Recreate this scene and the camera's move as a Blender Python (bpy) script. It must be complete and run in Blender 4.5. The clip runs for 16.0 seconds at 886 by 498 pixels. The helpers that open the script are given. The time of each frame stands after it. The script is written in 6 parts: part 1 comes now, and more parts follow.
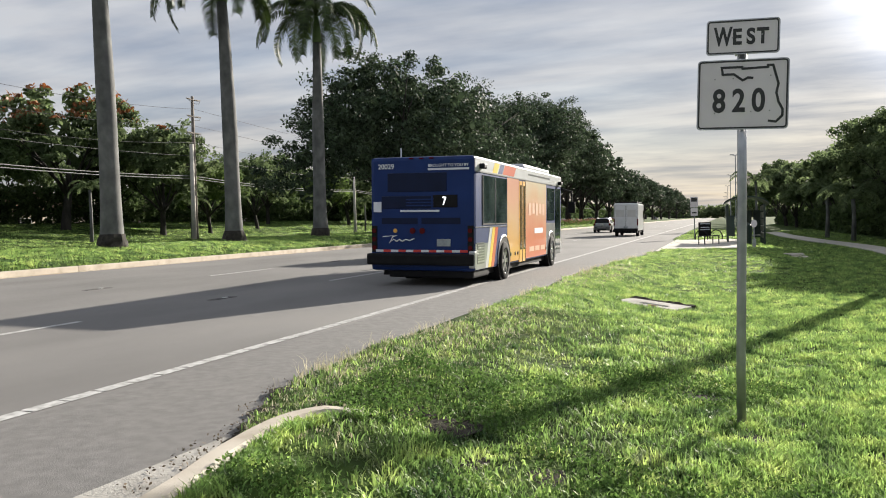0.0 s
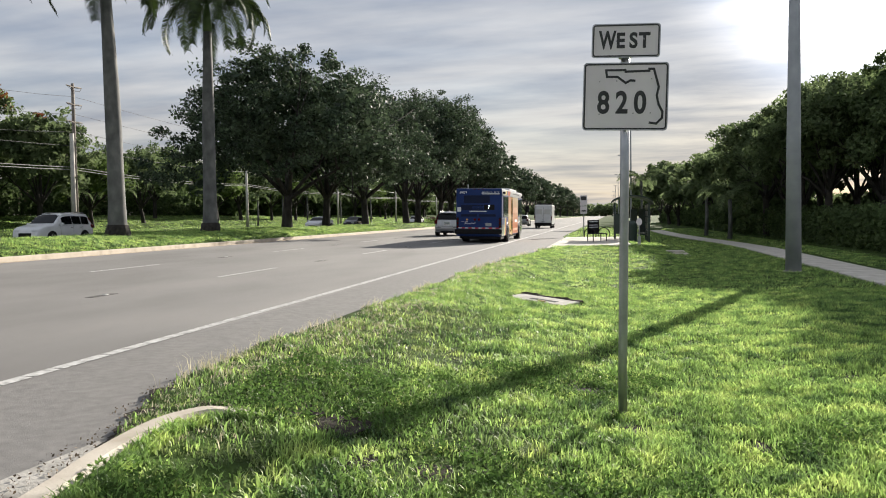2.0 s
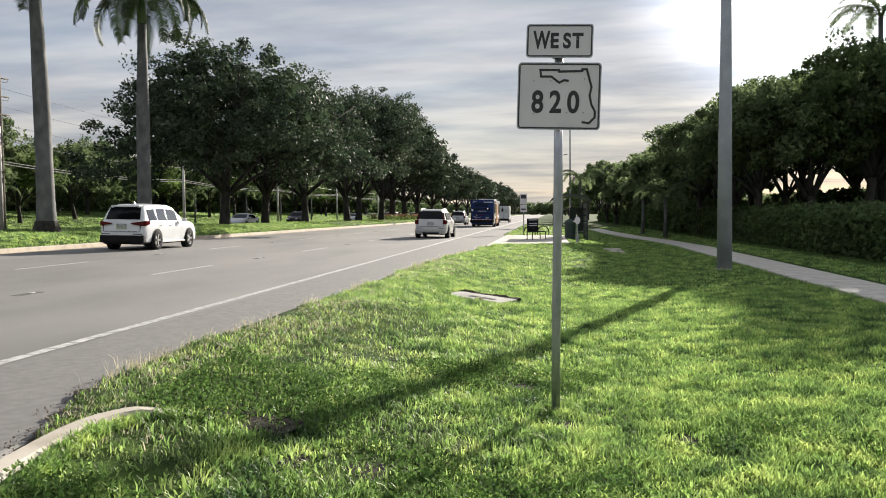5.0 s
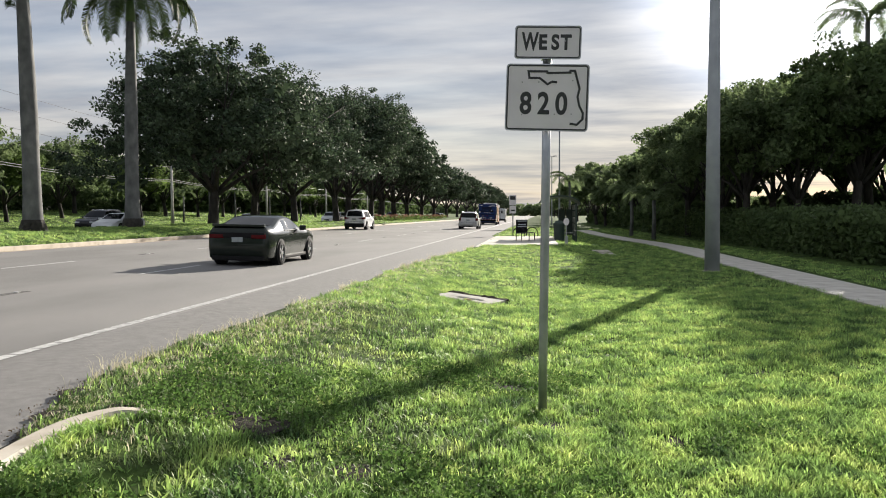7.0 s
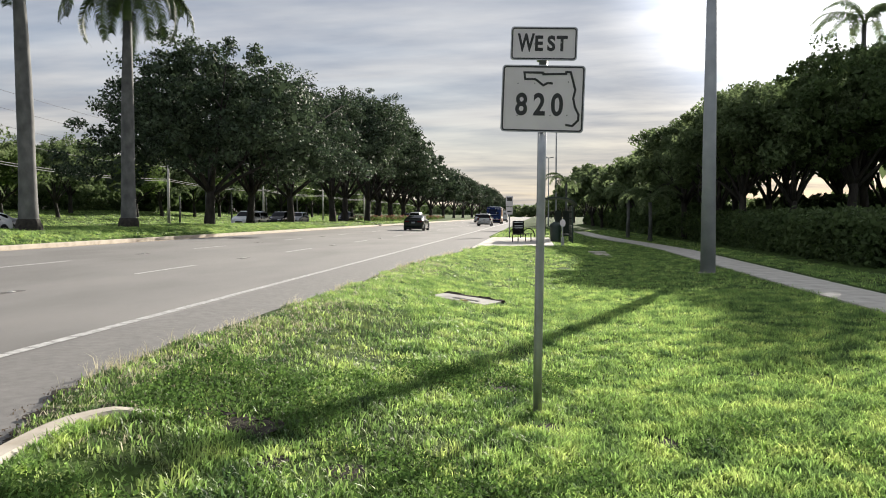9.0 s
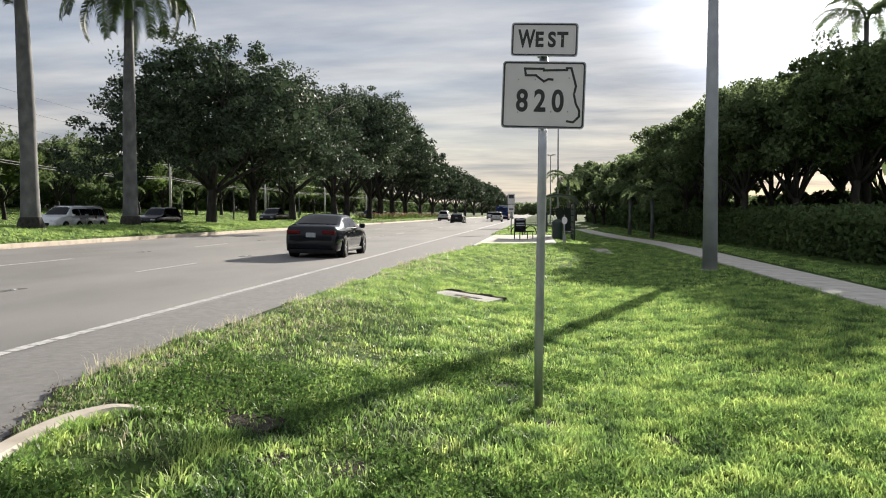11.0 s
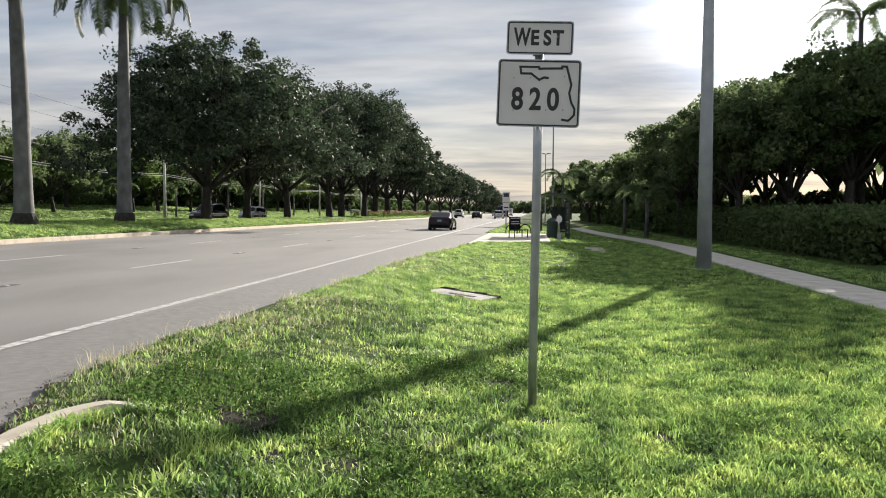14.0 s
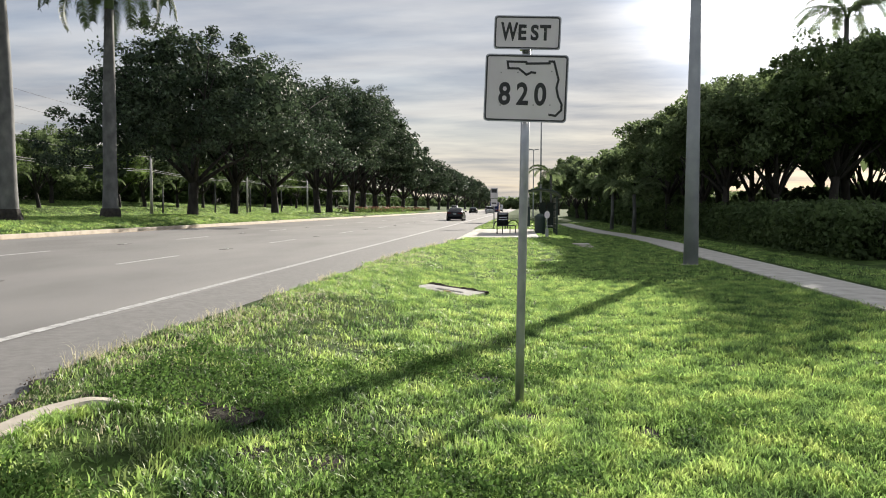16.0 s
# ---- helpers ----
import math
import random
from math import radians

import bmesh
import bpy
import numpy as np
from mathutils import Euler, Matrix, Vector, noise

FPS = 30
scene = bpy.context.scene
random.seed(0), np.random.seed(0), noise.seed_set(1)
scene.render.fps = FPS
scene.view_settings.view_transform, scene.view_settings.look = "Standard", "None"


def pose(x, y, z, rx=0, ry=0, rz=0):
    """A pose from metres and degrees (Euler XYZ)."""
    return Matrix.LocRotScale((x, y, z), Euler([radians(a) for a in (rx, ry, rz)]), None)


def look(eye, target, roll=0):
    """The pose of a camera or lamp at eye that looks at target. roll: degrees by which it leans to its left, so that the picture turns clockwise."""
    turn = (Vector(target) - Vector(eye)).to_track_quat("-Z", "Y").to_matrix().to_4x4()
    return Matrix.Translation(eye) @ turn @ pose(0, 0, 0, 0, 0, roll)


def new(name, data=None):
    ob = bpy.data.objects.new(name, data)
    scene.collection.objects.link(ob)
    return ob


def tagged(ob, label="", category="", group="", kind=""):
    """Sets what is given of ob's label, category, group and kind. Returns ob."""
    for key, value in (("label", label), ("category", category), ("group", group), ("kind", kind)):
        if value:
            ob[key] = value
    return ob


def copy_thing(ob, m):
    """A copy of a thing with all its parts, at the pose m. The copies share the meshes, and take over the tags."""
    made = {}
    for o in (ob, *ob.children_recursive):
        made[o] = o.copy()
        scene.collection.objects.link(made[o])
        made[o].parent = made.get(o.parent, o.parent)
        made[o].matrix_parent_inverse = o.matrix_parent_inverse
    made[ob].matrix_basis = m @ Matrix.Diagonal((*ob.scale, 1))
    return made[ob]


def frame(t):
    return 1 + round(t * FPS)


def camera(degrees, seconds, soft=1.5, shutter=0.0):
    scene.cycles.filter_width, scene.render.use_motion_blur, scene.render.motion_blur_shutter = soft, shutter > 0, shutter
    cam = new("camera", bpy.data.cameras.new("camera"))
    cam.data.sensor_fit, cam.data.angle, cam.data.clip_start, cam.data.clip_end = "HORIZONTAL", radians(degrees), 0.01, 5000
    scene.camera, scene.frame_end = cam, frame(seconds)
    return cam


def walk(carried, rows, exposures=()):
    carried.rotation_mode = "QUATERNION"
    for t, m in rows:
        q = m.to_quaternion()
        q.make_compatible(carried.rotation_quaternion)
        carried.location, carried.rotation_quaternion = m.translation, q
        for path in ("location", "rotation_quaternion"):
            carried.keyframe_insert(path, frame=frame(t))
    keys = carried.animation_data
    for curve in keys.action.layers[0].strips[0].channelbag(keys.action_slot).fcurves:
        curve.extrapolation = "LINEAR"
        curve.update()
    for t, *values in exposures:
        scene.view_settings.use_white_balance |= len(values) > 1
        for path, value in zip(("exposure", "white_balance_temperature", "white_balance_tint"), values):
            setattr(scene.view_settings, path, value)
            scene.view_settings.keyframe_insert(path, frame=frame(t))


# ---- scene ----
cam = camera(57.0, 16.0, 1.0)
PATH = [
    (0, (-0.122, -0.562, 1.875), (-0.766, 1.331, 1.811), -1.3),
    (0.5, (-0.109, -0.56, 1.871), (-0.683, 1.355, 1.806), -1.2),
    (1, (-0.095, -0.546, 1.872), (-0.599, 1.388, 1.802), -1.1),
    (1.5, (-0.085, -0.526, 1.873), (-0.53, 1.422, 1.798), -1.0),
    (2, (-0.08, -0.523, 1.872), (-0.478, 1.436, 1.794), -0.8),
    (2.5, (-0.065, -0.523, 1.872), (-0.427, 1.442, 1.794), -0.7),
    (3, (-0.057, -0.518, 1.872), (-0.391, 1.452, 1.793), -0.5),
    (3.5, (-0.046, -0.507, 1.87), (-0.357, 1.467, 1.791), -0.4),
    (4, (-0.034, -0.495, 1.869), (-0.323, 1.483, 1.788), -0.4),
    (4.5, (-0.027, -0.496, 1.868), (-0.299, 1.484, 1.784), -0.4),
    (5, (-0.02, -0.503, 1.869), (-0.277, 1.478, 1.784), -0.5),
    (7.5, (0.0, -0.494, 1.867), (-0.227, 1.492, 1.785), -0.1),
    (8, (0.004, -0.495, 1.863), (-0.219, 1.491, 1.782), -0.0),
    (8.5, (0.002, -0.492, 1.862), (-0.219, 1.494, 1.781), 0.0),
    (9, (0.008, -0.495, 1.866), (-0.215, 1.491, 1.785), 0.0),
    (11.5, (0.027, -0.479, 1.855), (-0.201, 1.505, 1.766), -0.1),
    (12, (0.036, -0.48, 1.855), (-0.19, 1.505, 1.764), -0.1),
    (12.5, (0.037, -0.474, 1.856), (-0.189, 1.511, 1.765), -0.1),
    (13, (0.033, -0.481, 1.854), (-0.192, 1.504, 1.764), -0.0),
    (13.5, (0.03, -0.473, 1.856), (-0.191, 1.513, 1.764), 0.1),
    (14, (0.021, -0.473, 1.854), (-0.194, 1.513, 1.763), 0.2),
    (14.5, (0.019, -0.463, 1.852), (-0.189, 1.523, 1.759), 0.2),
    (15, (0.017, -0.467, 1.85), (-0.183, 1.521, 1.755), 0.2),
    (15.5, (0.022, -0.463, 1.849), (-0.171, 1.525, 1.75), 0.2),
    (16, (0.028, -0.46, 1.847), (-0.158, 1.528, 1.746), 0.2),
]
walk(cam, [(t, look(eye, target, roll)) for t, eye, target, roll in PATH])

# ---- light ----
SUN_AZ, SUN_EL = 20.0, 18.2  # degrees: right of the road's direction, above the horizon
world = bpy.data.worlds.new("world")
scene.world = world
world.use_nodes = True


def sky_nodes():
    nt = world.node_tree
    nt.nodes.clear()
    N, Lk = nt.nodes.new, nt.links.new
    out, bg = N("ShaderNodeOutputWorld"), N("ShaderNodeBackground")
    sky = N("ShaderNodeTexSky")
    sky.sky_type, sky.sun_disc = "NISHITA", False
    sky.sun_elevation, sky.sun_rotation = radians(SUN_EL), radians(SUN_AZ)
    sky.air_density, sky.dust_density, sky.ozone_density = 1.0, 0.8, 1.5
    co = N("ShaderNodeTexCoord")
    sep = N("ShaderNodeSeparateXYZ")
    Lk(co.outputs["Generated"], sep.inputs[0])
    # cloud sheet: directions projected on a flat layer
    add = N("ShaderNodeMath"); add.operation = "ADD"; add.inputs[1].default_value = 0.10
    Lk(sep.outputs[2], add.inputs[0])
    mx = N("ShaderNodeMath"); mx.operation = "MAXIMUM"; mx.inputs[1].default_value = 0.03
    Lk(add.outputs[0], mx.inputs[0])
    dv = N("ShaderNodeVectorMath"); dv.operation = "DIVIDE"
    cb = N("ShaderNodeCombineXYZ")
    for i in range(3):
        Lk(mx.outputs[0], cb.inputs[i])
    Lk(co.outputs["Generated"], dv.inputs[0]); Lk(cb.outputs[0], dv.inputs[1])
    mp = N("ShaderNodeMapping")
    mp.inputs["Scale"].default_value = (0.55, 1.15, 0.0)
    mp.inputs["Rotation"].default_value = (0, 0, radians(12))
    mp.inputs["Location"].default_value = (3.1, 1.7, 0)
    Lk(dv.outputs[0], mp.inputs[0])
    n1 = N("ShaderNodeTexNoise"); n1.inputs["Scale"].default_value = 1.0; n1.inputs["Detail"].default_value = 8; n1.inputs["Roughness"].default_value = 0.62
    n1.inputs["Distortion"].default_value = 0.5
    Lk(mp.outputs[0], n1.inputs["Vector"])
    r1 = N("ShaderNodeValToRGB")
    r1.color_ramp.elements[0].position, r1.color_ramp.elements[1].position = 0.34, 0.66
    Lk(n1.outputs["Fac"], r1.inputs[0])
    n2 = N("ShaderNodeTexNoise"); n2.inputs["Scale"].default_value = 1.9; n2.inputs["Detail"].default_value = 6
    Lk(mp.outputs[0], n2.inputs["Vector"])
    r2 = N("ShaderNodeValToRGB")
    r2.color_ramp.elements[0].position, r2.color_ramp.elements[0].color = 0.38, (0.56, 0.615, 0.71, 1)
    r2.color_ramp.elements[1].position, r2.color_ramp.elements[1].color = 0.62, (0.95, 0.95, 0.955, 1)
    Lk(n2.outputs["Fac"], r2.inputs[0])
    # thin cloud scatters the sunlight round the sun's place
    sunv = Vector((math.sin(radians(SUN_AZ)) * math.cos(radians(SUN_EL)), math.cos(radians(SUN_AZ)) * math.cos(radians(SUN_EL)), math.sin(radians(SUN_EL))))
    dot = N("ShaderNodeVectorMath"); dot.operation = "DOT_PRODUCT"; dot.inputs[1].default_value = sunv
    Lk(co.outputs["Generated"], dot.inputs[0])
    mr = N("ShaderNodeMapRange"); mr.inputs["From Min"].default_value = 0.956; mr.inputs["From Max"].default_value = 1.0
    mr.inputs["To Min"].default_value, mr.inputs["To Max"].default_value = 0.0, 1.0
    Lk(dot.outputs["Value"], mr.inputs["Value"])
    pw = N("ShaderNodeMath"); pw.operation = "POWER"; pw.inputs[1].default_value = 2.3
    Lk(mr.outputs[0], pw.inputs[0])
    glow = N("ShaderNodeMath"); glow.operation = "MULTIPLY_ADD"; glow.inputs[1].default_value = CLOUD_GLOW; glow.inputs[2].default_value = CLOUD_BASE
    Lk(pw.outputs[0], glow.inputs[0])
    # the cloud sheet opposite the sun is lit from the front
    fw = N("ShaderNodeMapRange"); fw.interpolation_type = "SMOOTHSTEP"
    fw.inputs["From Min"].default_value, fw.inputs["From Max"].default_value = -0.4, 0.55
    fw.inputs["To Min"].default_value, fw.inputs["To Max"].default_value = 1.05, 0.88
    Lk(dot.outputs["Value"], fw.inputs["Value"])
    fm = N("ShaderNodeMath"); fm.operation = "MULTIPLY"
    Lk(glow.outputs[0], fm.inputs[0]); Lk(fw.outputs[0], fm.inputs[1])
    cl = N("ShaderNodeVectorMath"); cl.operation = "SCALE"
    # low cloud is warmer
    wz = N("ShaderNodeMapRange"); wz.interpolation_type = "SMOOTHSTEP"
    wz.inputs["From Min"].default_value, wz.inputs["From Max"].default_value = 0.0, 0.22
    Lk(sep.outputs[2], wz.inputs["Value"])
    wc = N("ShaderNodeMix"); wc.data_type = "RGBA"
    wc.inputs["A"].default_value, wc.inputs["B"].default_value = (1.0, 0.93, 0.84, 1), (0.97, 0.985, 1.03, 1)
    Lk(wz.outputs[0], wc.inputs["Factor"])
    wm = N("ShaderNodeVectorMath"); wm.operation = "MULTIPLY"
    Lk(r2.outputs[0], wm.inputs[0]); Lk(wc.outputs["Result"], wm.inputs[1])
    Lk(wm.outputs[0], cl.inputs[0]); Lk(fm.outputs[0], cl.inputs["Scale"])
    mix = N("ShaderNodeMix"); mix.data_type = "RGBA"
    fac = N("ShaderNodeMath"); fac.operation = "MULTIPLY_ADD"; fac.inputs[1].default_value = 0.12; fac.inputs[2].default_value = 0.87
    Lk(r1.outputs[0], fac.inputs[0])
    Lk(fac.outputs[0], mix.inputs["Factor"])
    Lk(sky.outputs[0], mix.inputs["A"]); Lk(cl.outputs[0], mix.inputs["B"])
    bg.inputs["Strength"].default_value = SKY
    Lk(mix.outputs["Result"], bg.inputs[0]); Lk(bg.outputs[0], out.inputs[0])
    return sunv


SKY, CLOUD_BASE, CLOUD_GLOW = 0.088, 4.0, 24.0
sun_dir = sky_nodes()
sun = new("sun", bpy.data.lights.new("sun", "SUN"))
sun.data.energy, sun.data.angle, sun.data.color = 5.0, radians(0.7), (1.0, 0.925, 0.81)
sun.matrix_world = look(sun_dir * 200, (0, 0, 0))
scene.view_settings.exposure = 1.10


# ---- materials ----
def mat(name, colors, scale=6.0, rough=0.7, metal=0.0, bump=0.0, bscale=60.0, detail=6.0, spec=0.5, stretch=(1, 1, 1), rand=0.0, coat=0.0, trans=0.0, emit=0.0, island=0.0):
    m = bpy.data.materials.new(name)
    m.use_nodes = True
    nt = m.node_tree
    N, Lk = nt.nodes.new, nt.links.new
    b = nt.nodes["Principled BSDF"]
    b.inputs["Roughness"].default_value, b.inputs["Metallic"].default_value = rough, metal
    b.inputs["Specular IOR Level"].default_value = spec
    b.inputs["Coat Weight"].default_value = coat
    b.inputs["Coat Roughness"].default_value = 0.06
    co = N("ShaderNodeTexCoord")
    mp = N("ShaderNodeMapping")
    mp.inputs["Scale"].default_value = stretch
    Lk(co.outputs["Object"], mp.inputs[0])
    n = N("ShaderNodeTexNoise")
    n.inputs["Scale"].default_value, n.inputs["Detail"].default_value = scale, detail
    Lk(mp.outputs[0], n.inputs["Vector"])
    r = N("ShaderNodeValToRGB")
    cols = [(*c, 1) for c in colors]
    if len(cols) == 1:
        c = cols[0]
        cols = [tuple(v * 0.88 for v in c[:3]) + (1,), tuple(min(1, v * 1.08) for v in c[:3]) + (1,)]
    els = r.color_ramp.elements
    while len(els) < len(cols):
        els.new(0.5)
    for i, (e, c) in enumerate(zip(els, cols)):
        e.position, e.color = 0.32 + 0.36 * i / (len(cols) - 1), c
    Lk(n.outputs["Fac"], r.inputs[0])
    col = r.outputs[0]
    if rand or island:
        hv = N("ShaderNodeHueSaturation")
        src = N("ShaderNodeObjectInfo").outputs["Random"] if rand else N("ShaderNodeNewGeometry").outputs["Random Per Island"]
        k = rand or island
        mr = N("ShaderNodeMapRange")
        mr.inputs["To Min"].default_value, mr.inputs["To Max"].default_value = 1 - k, 1 + k
        Lk(src, mr.inputs["Value"]); Lk(mr.outputs[0], hv.inputs["Value"]); Lk(col, hv.inputs["Color"])
        col = hv.outputs[0]
    Lk(col, b.inputs["Base Color"])
    if bump:
        n2 = N("ShaderNodeTexNoise"); n2.inputs["Scale"].default_value = bscale; n2.inputs["Detail"].default_value = 4
        Lk(mp.outputs[0], n2.inputs["Vector"])
        bp = N("ShaderNodeBump"); bp.inputs["Strength"].default_value = bump; bp.inputs["Distance"].default_value = 0.02
        Lk(n2.outputs["Fac"], bp.inputs["Height"]); Lk(bp.outputs[0], b.inputs["Normal"])
    if trans:
        tr = N("ShaderNodeBsdfTranslucent"); ms = N("ShaderNodeMixShader"); ms.inputs[0].default_value = trans
        Lk(col, tr.inputs[0]); Lk(b.outputs[0], ms.inputs[1]); Lk(tr.outputs[0], ms.inputs[2])
        Lk(ms.outputs[0], nt.nodes["Material Output"].inputs[0])
    if emit:
        b.inputs["Emission Color"].default_value = cols[-1]
        b.inputs["Emission Strength"].default_value = emit
    return m


M = {}
M["asphalt"] = mat("asphalt", [(0.145, 0.138, 0.131), (0.18, 0.172, 0.164), (0.21, 0.2, 0.188)], 0.45, 0.82, bump=0.3, bscale=170, detail=12, stretch=(1.0, 0.3, 1))
M["asphalt_shoulder"] = mat("asphalt_shoulder", [(0.145, 0.139, 0.133), (0.168, 0.161, 0.154), (0.19, 0.182, 0.174)], 9.0, 0.9, bump=0.3, bscale=150, detail=14)
M["tar"] = mat("tar", [(0.03, 0.028, 0.027), (0.07, 0.066, 0.062), (0.13, 0.124, 0.118)], 9.0, 0.8, bump=0.3, bscale=60)
M["paint"] = mat("road_paint", [(0.26, 0.255, 0.245), (0.46, 0.455, 0.44), (0.58, 0.575, 0.56)], 11.0, 0.7, bump=0.3, bscale=40)
M["concrete"] = mat("concrete", [(0.36, 0.33, 0.28), (0.47, 0.44, 0.38), (0.56, 0.53, 0.47)], 1.8, 0.85, bump=0.4, bscale=45)
M["kerb"] = mat("kerb_concrete", [(0.37, 0.325, 0.26), (0.46, 0.41, 0.34), (0.53, 0.48, 0.405)], 3.0, 0.88, bump=0.18, bscale=60)
M["gutter"] = mat("gutter_concrete", [(0.44, 0.315, 0.21), (0.54, 0.43, 0.315), (0.58, 0.49, 0.385)], 0.8, 0.85, bump=0.3, bscale=40)
M["old_slab"] = mat("weathered_slab", [(0.24, 0.228, 0.205), (0.33, 0.315, 0.285), (0.42, 0.40, 0.365)], 4.0, 0.9, bump=0.5, bscale=50, detail=9)
M["soil"] = mat("soil", [(0.018, 0.015, 0.012), (0.038, 0.033, 0.027), (0.075, 0.066, 0.055)], 7.0, 0.95, bump=0.9, bscale=30, spec=0.1)
M["litter"] = mat("dry_leaf", [(0.10, 0.075, 0.05), (0.22, 0.17, 0.12)], 9.0, 0.8, trans=0.15, island=0.5)
M["turf"] = mat("turf", [(0.024, 0.038, 0.011), (0.046, 0.078, 0.018), (0.085, 0.135, 0.03)], 2.6, 0.95, bump=1.0, bscale=25, spec=0.08)
M["blade"] = mat("grass_blade", [(0.065, 0.125, 0.045), (0.26, 0.40, 0.11), (0.50, 0.61, 0.19)], 2.4, 0.45, trans=0.55, island=0.52, spec=0.35)
M["dull_blade"] = mat("dull_grass_blade", [(0.06, 0.095, 0.04), (0.15, 0.205, 0.075), (0.27, 0.32, 0.13)], 2.4, 0.5, trans=0.5, island=0.45, spec=0.3)
M["dry_blade"] = mat("dry_grass", [(0.44, 0.40, 0.26), (0.58, 0.54, 0.40)], 3.0, 0.7, trans=0.5, island=0.25)
M["clover"] = mat("broad_weed_leaf", [(0.08, 0.15, 0.04), (0.13, 0.22, 0.055)], 3.0, 0.75, trans=0.35, island=0.5, spec=0.08)
M["oak_leaf"] = mat("oak_leaf", [(0.032, 0.052, 0.030), (0.054, 0.08, 0.044), (0.082, 0.113, 0.062)], 0.5, 0.62, spec=0.22, trans=0.26, island=0.65)
M["leaf_mid"] = mat("broad_leaf", [(0.085, 0.12, 0.055), (0.125, 0.168, 0.076), (0.165, 0.21, 0.098)], 0.5, 0.75, spec=0.18, trans=0.55, island=0.35)
M["leaf_light"] = mat("light_leaf", [(0.09, 0.14, 0.04), (0.14, 0.20, 0.055)], 0.6, 0.75, spec=0.18, trans=0.5, island=0.3)
M["leaf_red"] = mat("flame_tree_blossom", [(0.16, 0.07, 0.02), (0.30, 0.10, 0.03)], 0.8, 0.6, trans=0.3, island=0.3)
M["hedge_leaf"] = mat("hedge_leaf", [(0.06, 0.092, 0.036), (0.10, 0.142, 0.054)], 0.8, 0.75, spec=0.18, trans=0.45, island=0.35)
M["frond"] = mat("palm_frond", [(0.018, 0.032, 0.009), (0.03, 0.05, 0.013), (0.045, 0.07, 0.018)], 0.6, 0.6, spec=0.3, trans=0.2, island=0.3)
M["palm_trunk"] = mat("palm_trunk", [(0.075, 0.078, 0.076), (0.115, 0.117, 0.114), (0.165, 0.166, 0.16)], 2.2, 0.85, bump=0.2, bscale=14, detail=9, stretch=(1, 1, 0.7))
M["palm_root"] = mat("palm_root", [(0.02, 0.018, 0.015), (0.05, 0.043, 0.036)], 6.0, 0.95, bump=1.0, bscale=22)
M["crownshaft"] = mat("crownshaft", [(0.07, 0.12, 0.035), (0.10, 0.16, 0.05)], 1.0, 0.4)
M["bark"] = mat("oak_bark", [(0.016, 0.014, 0.012), (0.032, 0.028, 0.024), (0.05, 0.044, 0.038)], 4.0, 0.95, bump=1.0, bscale=16, stretch=(1, 1, 0.35))
M["galv"] = mat("galvanised_steel", [(0.31, 0.325, 0.34), (0.42, 0.435, 0.45)], 7.0, 0.38, metal=0.85, bump=0.06, bscale=30)
M["pole_paint"] = mat("painted_steel", [(0.27, 0.285, 0.30), (0.35, 0.365, 0.38)], 2.0, 0.55, metal=0.2, bump=0.1, bscale=20)
M["pole_concrete"] = mat("pole_concrete", [(0.42, 0.40, 0.36), (0.55, 0.53, 0.48)], 2.0, 0.85, bump=0.3, bscale=20)
M["pole_wood"] = mat("pole_wood", [(0.15, 0.13, 0.11), (0.24, 0.21, 0.18)], 4.0, 0.9, bump=0.5, bscale=12, stretch=(1, 1, 0.2))
M["wire"] = mat("wire", [(0.26, 0.26, 0.25), (0.36, 0.36, 0.35)], 2.0, 0.9, spec=0.05)
M["wire_dark"] = mat("dark_wire", [(0.03, 0.03, 0.032), (0.05, 0.05, 0.05)], 2.0, 0.6)
M["sign_white"] = mat("sign_face", [(0.63, 0.585, 0.61), (0.69, 0.645, 0.67), (0.73, 0.685, 0.71)], 2.6, 0.42, spec=0.4)
M["sign_black"] = mat("sign_black", [(0.018, 0.018, 0.02), (0.032, 0.032, 0.034)], 9.0, 0.5)
M["bolt"] = mat("bolt_grey", [(0.25, 0.25, 0.25), (0.34, 0.33, 0.33)], 9.0, 0.45, metal=0.7)
M["rubber"] = mat("rubber", [(0.010, 0.010, 0.010), (0.018, 0.018, 0.018)], 8.0, 0.85, spec=0.15)
M["black"] = mat("black_plastic", [(0.006, 0.006, 0.007), (0.012, 0.012, 0.013)], 6.0, 0.6, spec=0.15)
M["alloy"] = mat("alloy", [(0.42, 0.42, 0.43), (0.55, 0.55, 0.56)], 6.0, 0.3, metal=0.9)
M["chrome"] = mat("chrome", [(0.62, 0.62, 0.63), (0.7, 0.7, 0.7)], 6.0, 0.12, metal=1.0)
M["glass"] = mat("dark_glass", [(0.003, 0.004, 0.005), (0.006, 0.007, 0.008)], 2.0, 0.03, spec=0.16)
M["red_lens"] = mat("red_lens", [(0.06, 0.002, 0.004), (0.10, 0.003, 0.006)], 8.0, 0.2, spec=0.2)
M["lamp_lens"] = mat("clear_lens", [(0.55, 0.56, 0.58), (0.72, 0.73, 0.75)], 8.0, 0.15, coat=0.5)
M["plate"] = mat("number_plate", [(0.22, 0.25, 0.26), (0.34, 0.37, 0.38)], 8.0, 0.5)
M["white"] = mat("white_paint", [(0.58, 0.59, 0.60), (0.66, 0.67, 0.68)], 2.0, 0.3, coat=0.4)
M["pearl"] = mat("pearl_white_paint", [(0.47, 0.47, 0.46), (0.53, 0.53, 0.515)], 2.0, 0.3, coat=0.4)
M["silver"] = mat("silver_paint", [(0.38, 0.39, 0.40), (0.46, 0.47, 0.48)], 2.0, 0.3, metal=0.5, coat=0.6)
